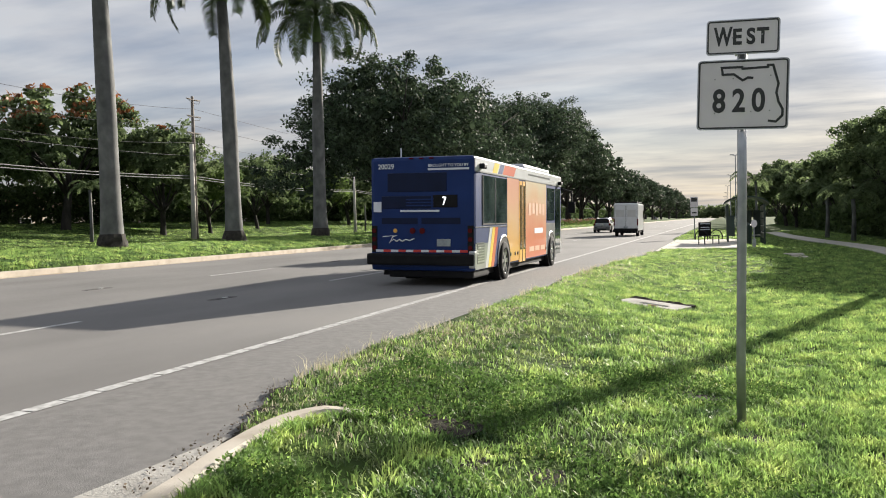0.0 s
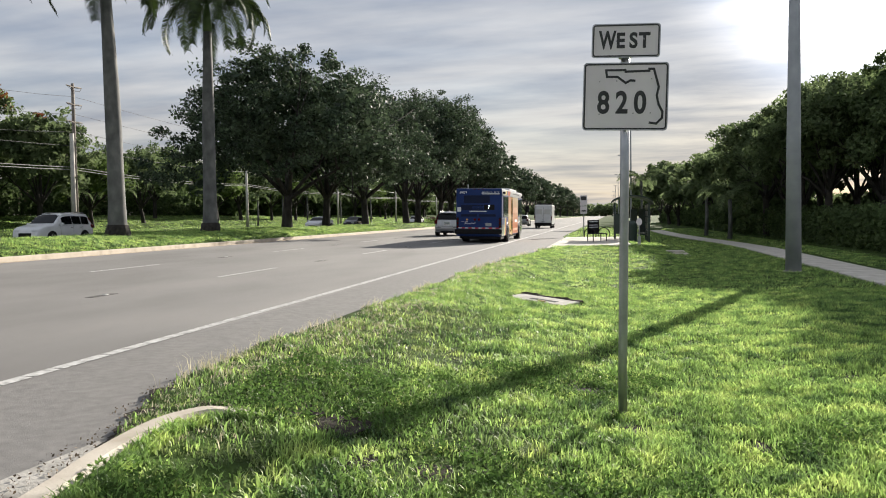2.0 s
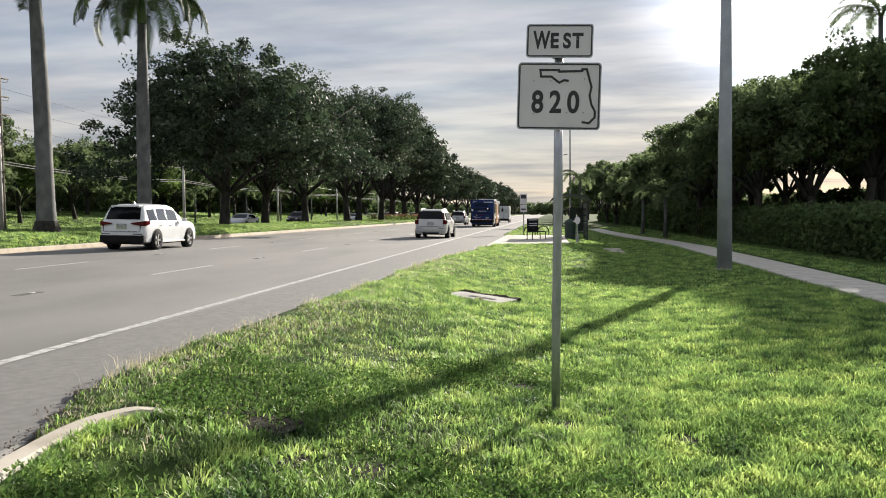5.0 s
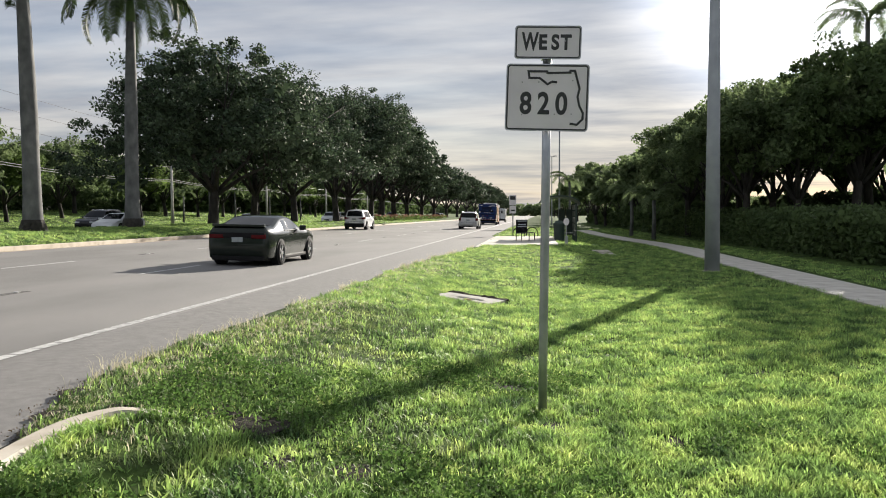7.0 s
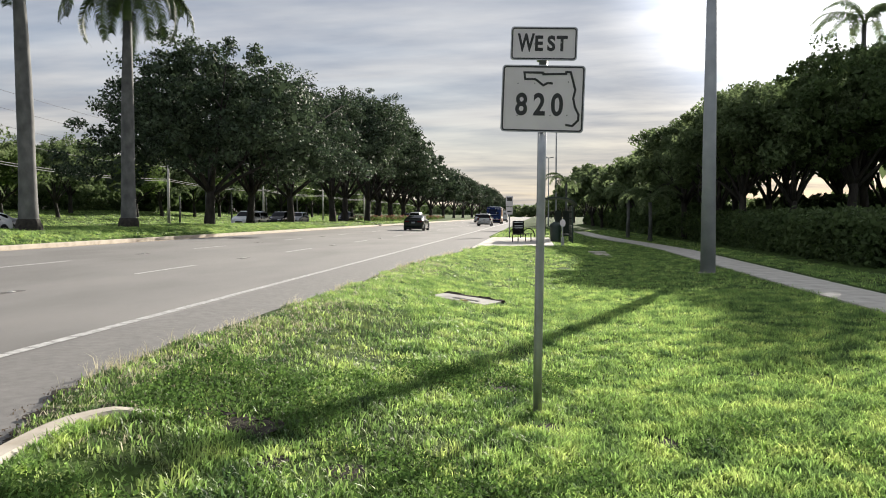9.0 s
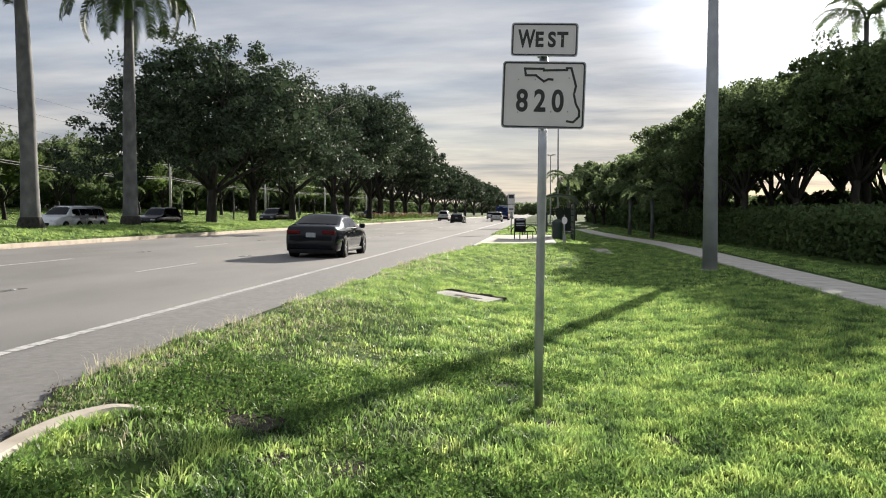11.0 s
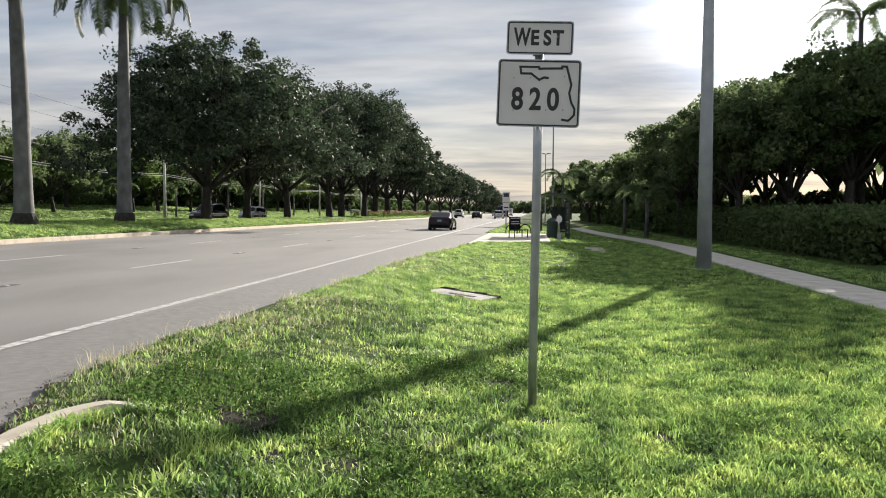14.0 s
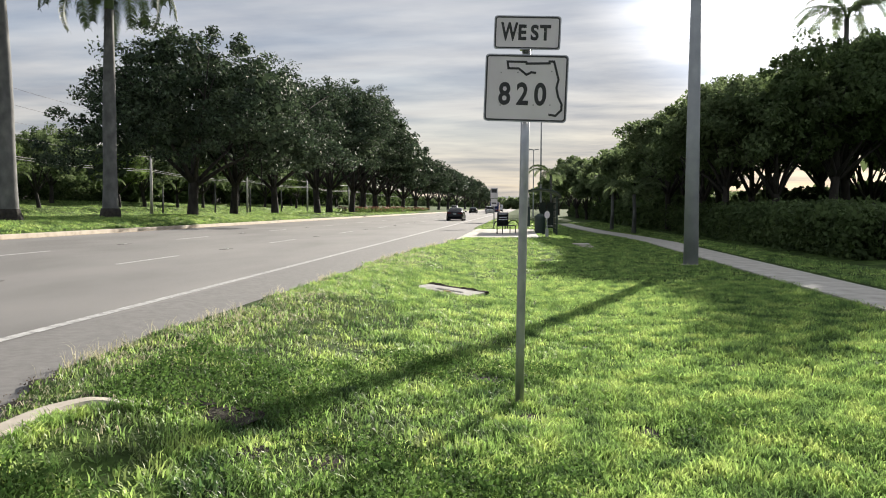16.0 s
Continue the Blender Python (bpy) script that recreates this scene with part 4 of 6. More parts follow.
def royal_palm(m, h, seed, fronds, lean=(0, 0)):
    rng = random.Random(seed)
    root = empty("royal_palm", m)
    tagged(root, "tall royal palm with a smooth grey trunk on the median", "palm tree", "royal palms on the median")
    top = Vector((lean[0], lean[1], h))
    def at(t):
        return (lean[0] * t * t, lean[1] * t * t, h * t)
    part("trunk", tube(bmesh.new(), [at(t) for t in (0.0, 0.025, 0.06, 0.13, 0.28, 0.45, 0.62, 0.8, 1.0)], [0.48, 0.46, 0.43, 0.395, 0.365, 0.365, 0.34, 0.29, 0.235], 20), M["palm_trunk"], root, smooth=True)
    bm = bmesh.new()
    rr = [0.53, 0.57, 0.56, 0.53, 0.47]
    ring = []
    for z, r in zip((-0.25, 0.05, 0.2, 0.35, 0.5), rr):
        ring.append([(r * (1 + rng.uniform(-.07, .07)) * math.cos(a), r * (1 + rng.uniform(-.07, .07)) * math.sin(a), z) for a in np.linspace(0, 2 * math.pi, 22, endpoint=False)])
    part("root_base", loft(bm, ring), M["palm_root"], root, "dark fibrous swollen base")
    part("crownshaft", tube(bmesh.new(), [top, top + Vector((0, 0, .8)), top + Vector((0, 0, 1.7))], [0.275, 0.25, 0.11], 14), M["crownshaft"], root, "smooth green crownshaft", smooth=True)
    for k in range(24):
        el = -16 + 6.5 * (k % 6)
        f = new("frond", fronds[k % len(fronds)])
        f.parent = root
        f.matrix_basis = pose(*(top + Vector((0, 0, 1.45 + 0.1 * (k % 3)))), 0, -el + 30 - 12 * (k // 6), 137.5 * k + rng.uniform(-12, 12))
    return root


def small_palm(name, m, h, seed, fronds, label, scale=1.0, count=11, r=0.11):
    rng = random.Random(seed)
    root = empty(name, m)
    tagged(root, label, "palm tree", "small palms")
    part("trunk", tube(bmesh.new(), [(0, 0, -0.2), (0.05, 0, h * .5), (0, 0, h)], [r * 1.3, r, r * .9], 8), M["palm_trunk"], root, smooth=True)
    for k in range(count):
        f = new("frond", fronds[k % len(fronds)])
        f.parent = root
        f.matrix_basis = pose(0, 0, h, 0, -10 + 11 * (k % 4), 137.5 * k + rng.uniform(-10, 10)) @ Matrix.Diagonal((scale, scale, scale, 1))
    return root


def hedge(name, x0, x1, y0, y1, z, h, seed, material, label, n, size=0.11):
    rng = np.random.default_rng(seed)
    C = np.stack([rng.uniform(x0, x1, n), rng.uniform(y0, y1, n), z + h * rng.random(n) ** 0.7], axis=1)
    C[:, 2] += 0.18 * np.sin(C[:, 1] * 0.9) * (C[:, 2] - z) / h
    V, F = leaf_cloud(rng, C, rng.uniform(0.25, 0.45, n), 6, size * 1.5, 0.9)
    root = empty(name)
    tagged(root, label, "hedge")
    fast("foliage", V, F, material, root)
    bm = bmesh.new()
    for y in np.arange(y0 + 0.4, y1, 2.2):
        x = (x0 + x1) / 2
        for j in range(3):
            tube(bm, [(x, y, z - 0.25), (x + rng.uniform(-.3, .3), y + rng.uniform(-.4, .4), z + h * .8)], [0.03, 0.015], 5)
    part("stems", bm, M["bark"], root)["kind"] = "stuff"
    return root


def build_plants():
    fr = [frond_mesh(s, 4.9, d, 0.95, M["frond"], c, 96, 0.021) for s, d, c in ((1, 135, 1.0), (2, 150, .9), (3, 120, 1.1), (4, 160, .9))]
    sf = [frond_mesh(10 + s, 2.6, d, 0.6, M["leaf_mid"], c, 46, .018) for s, d, c in ((1, 115, 1.0), (2, 130, 1.1), (3, 95, 1.0))]
    for x, y, h, s, lean in ((-22.6, 25.45, 12.2, 1, (-.3, 0)), (-22.6, 33.9, 11.6, 2, (-.3, .1)), (-22.8, 43.4, 11.5, 3, (0.1, 0)), (-22.6, 17.0, 12.4, 4, (0, 0))):
        royal_palm(pose(x, y, gz(x, y), 0, 0, 40 * s), h, s, fr, (lean[0] * math.cos(radians(40 * s)), -lean[0] * math.sin(radians(40 * s))))
    # live oaks on the median
    lab = "large spreading live oak with dark dense foliage on the median"
    oaks = [tree("oak_tree", 21, 13.4, 9.8, 2.6, M["oak_leaf"], 520, 92, 0.13, 0.34, lab, group="oaks on the median", crad=(.75, 1.5), boughs=34, droop=3.4),
            tree("oak_tree", 22, 13.2, 7.8, 2.6, M["oak_leaf"], 380, 92, 0.12, 0.31, lab, group="oaks on the median", crad=(.75, 1.45)),
            tree("oak_tree", 23, 14.0, 8.0, 2.8, M["oak_leaf"], 390, 92, 0.12, 0.32, lab, group="oaks on the median", crad=(.7, 1.4))]
    oaks.append(tree("oak_tree", 24, 13.5, 8.0, 2.7, M["oak_leaf"], 190, 64, 0.22, 0.40, lab, group="oaks on the median", crad=(.8, 1.6)))
    spots = [(-23.2, 55.9, 0, 1.0), (-23, 63.8, 1, .92), (-23, 75.0, 2, .95), (-22.6, 89.6, 1, 1.12), (-23, 97, 2, 1.12), (-22.4, 107.6, 1, 1.12), (-22.5, 116, 1, 1.1), (-23, 129, 2, 1.06), (-23, 142, 0, .98), (-23, 160, 1, .92), (-23, 180, 2, .9), (-23, 205, 0, .9), (-23, 232, 1, .9), (-23, 262, 2, 1), (-23, 300, 0, 1), (-23, 345, 1, 1), (-23, 400, 2, 1), (-23, 470, 0, 1), (-23, 560, 1, 1), (-22, -18, 0, 1), (-22, -34, 1, 1), (-22, -60, 2, 1.1)]
    for i, (x, y, k, s) in enumerate(spots):
        m = pose(x, y, gz(x, y) - 0.05, 0, 0, 97 * i)
        if y > 110 or y < 0:
            k = 3
        ob = oaks[k]
        if i in (0, 1, 2, 7):
            ob.matrix_basis = m @ Matrix.Diagonal((s, s, s * .95, 1))
        else:
            copy_thing(oaks[k], m).scale = (s, s, s * .95)
    # trees of the far side
    far = [tree("garden_tree", 31, 8.0, 4.3, 1.8, M["leaf_mid"], 130, 60, 0.15, 0.2, "leafy green garden tree behind the far road", group="trees behind the far road", crad=(.6, 1.1)),
           tree("garden_tree", 32, 7.0, 4.0, 1.9, M["leaf_light"], 115, 60, 0.15, 0.18, "light green garden tree behind the far road", group="trees behind the far road", crad=(.6, 1.1)),
           tree("garden_tree", 33, 9.0, 4.6, 2.2, M["hedge_leaf"], 135, 60, 0.155, 0.22, "dark green garden tree behind the far road", group="trees behind the far road", crad=(.6, 1.2))]
    rng = random.Random(8)
    fspots = [(-46.5, 59.5, 0, 1.15), (-46.5, 66.5, 1, .95), (-54, 62, 2, 1.0), (-51, 70, 2, .86), (-49, 79, 0, .9), (-53, 88, 2, .95), (-49, 96, 1, 1.0), (-53, 46, 2, .9), (-55, 64, 0, .95)]
    fspots += [(-50 - rng.uniform(-2, 7), 105 + 8.5 * k, k % 3, rng.uniform(.9, 1.15)) for k in range(18)] + [(-62 - rng.uniform(0, 6), 40 + 11 * k, (k + 1) % 3, rng.uniform(.9, 1.1)) for k in range(14)]
    for i, (x, y, k, s) in enumerate(fspots):
        m = pose(x, y, gz(x, y) - 0.05, 0, 0, 71 * i)
        if i < 2 or i == 2:
            kk = (0, 1, 2)[i]
            far[kk].matrix_basis = m @ Matrix.Diagonal((s, s, s, 1))
        else:
            copy_thing(far[k], m).scale = (s, s, s)
    t = tree("flame_tree", 41, 9.2, 6.0, 2.6, M["leaf_mid"], 150, 70, 0.17, 0.28, "flame tree with orange-red blossom over feathery green leaves", crad=(.6, 1.1), second=M["leaf_red"], flatten=.45)
    t.matrix_basis = pose(-51.5, 53.5, gz(-51.5, 53), 0, 0, 40) @ Matrix.Diagonal((1.2, 1.2, 1.2, 1))
    for i, (x, y, h) in enumerate(((-43.5, 66, 3.6), (-43.5, 59.5, 3.2), (-43, 82, 3.6), (-43.5, 104, 4.0), (-43.5, 96, 3.6), (-43, 112, 4.2), (-43.3, 128, 4.2), (-43.5, 47.5, 3.8), (-43.2, 145, 4.4))):
        small_palm("small_palm", pose(x, y, gz(x, y)), h, i, sf, "small feather palm on the lawn beyond the road", 0.8)
    hedge("far_hedge", -60, -56, 15, 120, 2.3, 3.6, 51, M["hedge_leaf"], "tall dark clipped hedge behind the far lawn", 9000, 0.14)
    hedge("far_hedge", -62, -55, 112, 420, 2.3, 6.5, 54, M["hedge_leaf"], "tall dark clipped hedge behind the far lawn", 4500, 0.7)
    # right-hand side: hedge and trees behind the sidewalk
    hedge("hedge", 10.4, 12.2, 26, 64, 0.2, 1.65, 52, M["hedge_leaf"], "dark clipped hedge along the sidewalk", 11000, 0.075)
    hedge("hedge", 9.9, 12.6, 62, 170, 0.2, 2.4, 55, M["hedge_leaf"], "dark clipped hedge along the sidewalk", 4200, 0.2)
    hedge("shrubbery", 17, 21, 55, 84, 0.3, 2.7, 56, M["leaf_mid"], "thick green shrubbery under the verge trees", 1900, 0.2)
    hedge("shrubbery", 12.5, 17, 72, 150, 0.3, 5.0, 57, M["leaf_mid"], "thick green shrubbery under the verge trees", 3000, 0.26)
    hedge("shrubbery", 24, 33, 62, 70, 0.3, 3.3, 58, M["hedge_leaf"], "thick green shrubbery under the verge trees", 1500, 0.22)
    lab = "dense dark broad-leaved tree behind the sidewalk hedge"
    rt = [tree("verge_tree", 61, 10.0, 4.7, 3.2, M["leaf_mid"], 210, 90, 0.13, 0.24, lab, group="trees behind the sidewalk", crad=(.6, 1.15)),
          tree("verge_tree", 62, 9.4, 4.3, 2.5, M["leaf_mid"], 190, 90, 0.13, 0.22, lab, group="trees behind the sidewalk", crad=(.6, 1.1)),
          tree("verge_tree", 63, 11.0, 5.3, 3.6, M["hedge_leaf"], 230, 90, 0.13, 0.26, lab, group="trees behind the sidewalk", crad=(.6, 1.2))]
    rt.append(tree("verge_tree", 64, 10.0, 4.6, 1.6, M["leaf_mid"], 90, 50, 0.27, 0.24, lab, group="trees behind the sidewalk", crad=(.7, 1.4)))
    rspots = [(10.6, 59.0, 0, .83), (14.6, 61, 1, 1.06), (17.4, 58, 2, .95), (20.8, 58.5, 0, 1.05), (24.5, 59.0, 2, 1.05), (28, 59, 1, 1.3), (10.2, 75, 0, .72), (10.8, 88, 3, .8), (10.4, 102, 2, .76), (9.6, 118, 0, .85), (9.5, 135, 1, 1), (10, 160, 2, 1), (9, 190, 0, 1), (9, 230, 1, 1), (9, 280, 2, 1), (9.5, 340, 0, 1.1), (30, 56, 0, 1.15), (20.5, 68, 1, 1.2), (28, 70, 2, 1.1), (14.5, 78, 2, .9), (13.5, 66, 0, .85), (15, 92, 0, 1), (14, 108, 2, 1), (11.5, 46.5, 0, .87), (13.5, 44.2, 1, .92), (16.0, 43.4, 2, .89), (19.4, 44.5, 2, .93), (23.6, 43.5, 0, 1.0), (14.2, 51.0, 1, .92), (19.6, 50.5, 2, .98), (11.6, 52.5, 1, .84), (10, 410, 1, 1.2), (10, 500, 2, 1.2), (15, -14, 0, 1.1), (14, -26, 2, 1.1), (15, -44, 1, 1.3)]
    for i, (x, y, k, s) in enumerate(rspots):
        m = pose(x, y, gz(x, y) - 0.05, 0, 0, 53 * i)
        if y > 64 or y < 0 or x > 24:
            k = 3
        if i < 3 or i == 7:
            rt[k].matrix_basis = m @ Matrix.Diagonal((s, s, s, 1))
        else:
            copy_thing(rt[k], m).scale = (s, s, s)
    for i, (x, y, h, s) in enumerate(((7.9, 57, 2.7, 1.0), (7.4, 66, 3.2, 1.0), (3.6, 95, 5.6, 1.3), (20.4, 53.6, 13.4, 1.4))):
        small_palm("feather_palm", pose(x, y, gz(x, y)), h, 30 + i, sf, "feather palm with drooping fronds behind the sidewalk", s, 13 if h < 8 else 16, 0.13 if h < 8 else 0.17)
    rd = np.random.default_rng(91)
    C = np.stack([rd.uniform(-160, 130, 700), rd.uniform(870, 900, 700), 1 + rd.uniform(0, 10, 700)], axis=1)
    V, F = leaf_cloud(rd, C, rd.uniform(3, 6, 700), 30, 1.8)
    tagged(fast("distant_trees", V, F, M["leaf_mid"]), "distant line of trees at the road's end", "trees", kind="stuff")
    # flower bed on the median
    rng2 = np.random.default_rng(77)
    root = tagged(empty("flower_bed"), "bed of red flowers and low green shrubs on the median", "flower bed")
    C = np.stack([rng2.uniform(-24.5, -20.5, 520), rng2.uniform(106, 185, 520), np.full(520, 1.2) + rng2.uniform(0, .5, 520)], axis=1)
    V, F = leaf_cloud(rng2, C, np.full(520, .4), 16, 0.13); fast("shrubs", V, F, M["leaf_light"], root)["kind"] = "stuff"
    V, F = leaf_cloud(rng2, C[::2] + np.array([0, 0, .2]), np.full(260, .3), 14, 0.11); fast("blooms", V, F, M["flower"], root, "red blooms")["kind"] = "stuff"


build_plants()


# ---- houses beyond the far lawn ----
def house(m, w, d, h):
    root = empty("house", m)
    tagged(root, "pale single-storey house with a tiled hip roof behind the trees", "house")
    part("wall", boxm(-w / 2, w / 2, -d / 2, d / 2, -0.4, h), M["wall"], root)
    bm = bmesh.new()
    a = [bm.verts.new(p) for p in ((-w / 2 - .6, -d / 2 - .6, h), (w / 2 + .6, -d / 2 - .6, h), (w / 2 + .6, d / 2 + .6, h), (-w / 2 - .6, d / 2 + .6, h))]
    b = [bm.verts.new(p) for p in ((-0.1, -d / 2 + w * .5, h + 2.2), (-0.1, d / 2 - w * .5, h + 2.2))]
    for f in ((a[0], a[1], b[0]), (a[1], a[2], b[1], b[0]), (a[2], a[3], b[1]), (a[3], a[0], b[0], b[1]), tuple(reversed(a))):
        bm.faces.new(f)
    part("roof", bm, M["roof"], root)
    for y in (-d * .3, 0, d * .3):
        wn = part("window", boxm(w / 2, w / 2 + 0.05, y - 0.7, y + 0.7, 0.9, 2.1), M["white"], root)
        part("pane", boxm(w / 2 + 0.05, w / 2 + 0.06, y - 0.62, y + 0.62, 0.98, 2.02), M["glass"], wn)


for hx, hy in ((-70, 46), (-71, 68), (-70, 92), (-72, 118)):
    house(pose(hx, hy, 1.2), 10, 15, 2.9)


# ---- grass ----
def blades(name, rng, n, xr, yr, lo, hi, width, material, label, keep=None, tilt=0.55, category="grass"):
    m = n // 9  # tufts of about nine blades that share height and lean
    own = rng.integers(0, m, n)
    tx, ty = rng.uniform(*xr, m), rng.uniform(*yr, m)
    th, ta = rng.uniform(0.55, 1.35, m), rng.uniform(0, 2 * np.pi, m)
    spread = width * rng.uniform(1.2, 3.4, m)
    x, y = tx[own] + rng.normal(size=n) * spread[own], ty[own] + rng.normal(size=n) * spread[own]
    if keep is not None:
        k = keep(x, y, rng); x, y, own = x[k], y[k], own[k]
    n = len(x)
    z = np.interp(profile_x(x, y), PROFILE_X, PROFILE_Z)
    near = (x > -4) & (x < 6) & (y < 60)
    l = 0.5 * np.sin(x * 1.7 + .6 * y) * np.sin(y * 1.1 - .4 * x) + .5 * np.sin(3.1 * x + 1.3) * np.sin(2.3 * y + .7)
    z = z + np.where(near, 0.022 * l, 0) - 0.008
    k = np.clip((y - 28) / 8, 0, 1) * np.clip((3 - x) / 2, 0, 1) * ((x > -4 + edge_shift(y)) & (x < 3))
    z = z + (0.352 - z) * k
    clump = 0.5 + 0.5 * np.sin(x * 2.9 + np.sin(y * 2.3)) * np.sin(y * 3.3 + 1.2 * np.sin(x * 1.9))
    h = rng.uniform(lo, hi, n) * (0.6 + 0.6 * clump) * th[own]
    a = ta[own] + rng.normal(size=n) * 1.2
    t = tilt * rng.random(n) ** 0.7
    d = np.stack([np.cos(a) * np.sin(t), np.sin(a) * np.sin(t), np.cos(t)], 1)
    b = a + rng.uniform(-1, 1, n) + np.pi / 2
    s = np.stack([np.cos(b), np.sin(b), 0 * b], 1) * (width * rng.uniform(.6, 1.3, n))[:, None] / 2
    P = np.stack([x, y, z], 1)
    mid = P + d * (h * .6)[:, None]
    tip = mid + (d * 0.7 + np.stack([np.cos(a), np.sin(a), -0.4 + 0 * a], 1) * 0.5) * (h * .5)[:, None]
    if yr[0] >= 12:
        V = np.stack([P - s, P + s, tip], 1).reshape(-1, 3)
        F = np.arange(3 * n).reshape(-1, 3)
    else:
        V = np.stack([P - s, P + s, mid + s * .8, mid - s * .8, tip], 1).reshape(-1, 3)
        i = np.arange(n)[:, None] * 5
        F = np.concatenate([i + [0, 1, 2], i + [0, 2, 3], i + [3, 2, 4]])
    return tagged(fast(name, V, F, material), label, category, kind="stuff")


def on_verge(x, y, rng):
    edge = np.interp(y, [4.4, 4.95, 5.8, 6.5], [-3.40, -3.62, -3.92, -4.02]) - 0.16 * np.sin(y * 1.3) * np.sin(y * .37 + 1) * (y > 6.5) + 0.15 * rng.random(len(x)) ** 2 + edge_shift(y)
    kerb = np.interp(y, KERB_Y, KERB_LINE)
    ok = np.where(y < 5.45, x > kerb + 0.10, x > edge)
    ok |= (y > 4.45) & (y < 5.5) & (x > edge) & (x < kerb - 0.08)
    tuft = 0.5 + 0.5 * np.sin(x * 9.7 + 2 * np.sin(y * 4.1)) * np.sin(y * 8.9 + 2 * np.sin(x * 5.3 + 1))
    ok &= rng.random(len(x)) < 0.5 + 0.6 * tuft
    u, v = (x + 1.40) * .906 - (y - 16.2) * .423, (x + 1.40) * .423 + (y - 16.2) * .906
    ok &= ~((np.abs(u) < 0.66) & (v > -0.44) & (v < 0.40))
    ok &= ~((x > 6.35) & (x < 8.0 + 0.012 * np.maximum(0, y - 20)))
    for cx, cy, s in ((-1.35, 4.9, .3), (0.1, 6.75, .2), (-0.35, 8.1, .22), (1.1, 6.4, .17), (-2.2, 5.6, .2)):
        ok &= ~(((x - cx) ** 2 + ((y - cy) / 1.4) ** 2 < s * s) & (rng.random(len(x)) < 0.8))
    return ok


def lushness(x, y):
    return np.clip((x + 2.3) / 2.6 + 0.45 * np.sin(x * 1.9 + 1.1 * y) * np.sin(1.3 * y - 0.7 * x), 0.12, 1)


def lush(x, y, rng):
    return on_verge(x, y, rng) & (rng.random(len(x)) < lushness(x, y))


def dull(x, y, rng):
    return on_verge(x, y, rng) & (rng.random(len(x)) > lushness(x, y))


def build_grass():
    rng = np.random.default_rng(3)
    lab = "dense bright green lawn grass of the verge"
    blades("grass", rng, 250000, (-4.3, 5.5), (4.2, 8.6), 0.045, 0.115, 0.0118, M["blade"], lab, lush, tilt=.55)
    blades("dull_grass", rng, 150000, (-4.3, 3.5), (4.2, 13.0), 0.03, 0.08, 0.0105, M["dull_blade"], "dull olive grass of the trodden verge", dull, tilt=.9)
    blades("grass", rng, 40000, (-4.3, 5.5), (1.6, 4.2), 0.04, 0.12, 0.014, M["blade"], lab, on_verge, tilt=.7)
    blades("grass", rng, 130000, (-4.3, 6.2), (8.6, 13.0), 0.05, 0.115, 0.014, M["blade"], lab, lush, tilt=.55)
    blades("grass", rng, 200000, (-4.3, 9.6), (13.0, 20), 0.05, 0.12, 0.018, M["blade"], lab, on_verge, tilt=.6)
    blades("grass", rng, 150000, (-4.2, 9.6), (20, 40), 0.05, 0.12, 0.026, M["blade"], lab, on_verge)
    blades("grass", rng, 40000, (1.1, 9.6), (40, 56), 0.05, 0.12, 0.03, M["blade"], lab, lambda x, y, r: (np.abs(x - sidewalk_x(y)) > 0.78) & ~((np.abs(x - 3.1) < 0.5) & (np.abs(y - 38.4) < 2.9)))
    blades("grass", rng, 60000, (-3.1, 9.6), (56, 100), 0.05, 0.12, 0.035, M["blade"], lab, lambda x, y, r: np.abs(x - sidewalk_x(y)) > 0.8)
    blades("median_grass", rng, 190000, (-26.6, -19.42), (15, 75), 0.06, 0.14, 0.034, M["blade"], "thick green grass on the raised median")
    blades("median_grass", rng, 50000, (-26.6, -19.45), (75, 160), 0.05, 0.10, 0.05, M["blade"], "thick green grass on the raised median")
    blades("far_lawn", rng, 150000, (-57, -40.6), (25, 210), 0.06, 0.12, 0.085, M["blade"], "green lawn beyond the far road")
    blades("grass", rng, 36000, (-2.75, 4.5), (-3.5, 1.6), 0.05, 0.12, 0.016, M["blade"], lab, on_verge, tilt=.85)
    def by_kerb(x, y, r):
        k = np.interp(y, KERB_Y, KERB_LINE)
        return (x > k + 0.13) & (x < k + 0.28)
    blades("grass", rng, 36000, (-3.3, -2.4), (1.8, 5.5), 0.06, 0.13, 0.009, M["blade"], lab, by_kerb, tilt=.4)
    # broad-leaved weeds in drifts, thickest towards the kerb
    wx, wy = rng.uniform(-3.3, 3.0, 90000), rng.uniform(3.4, 9.0, 90000)
    drift = np.sin(wx * 1.3 + 2) * np.sin(wy * 1.7) + 0.35 * np.sin(wx * 4.1) * np.sin(wy * 3.7 + 1) + 0.5 * rng.random(90000) - 0.22 * (wx + 1.2)
    ok = on_verge(wx, wy, rng) & (drift > 0.42)
    wx, wy = wx[ok], wy[ok]
    wz = np.array([gz(a, b) for a, b in zip(wx, wy)]) + 0.015 + 0.075 * rng.random(len(wx))
    V, F = leaf_cloud(rng, np.stack([wx, wy, wz], 1), np.full(len(wx), 0.015), 1, 0.0165, 0.6, 0.62)
    tagged(fast("weeds", V, F, M["clover"]), "broad-leaved weeds among the grass", "weeds", kind="stuff")
    def fringe(x, y, r):
        return (np.abs(x + 4.0 - edge_shift(y) + 0.16 * np.sin(y * 1.3) * np.sin(y * .37 + 1)) < 0.14) & (np.sin(y * 2.1) + np.sin(y * .9) + r.random(len(x)) > 0.6)
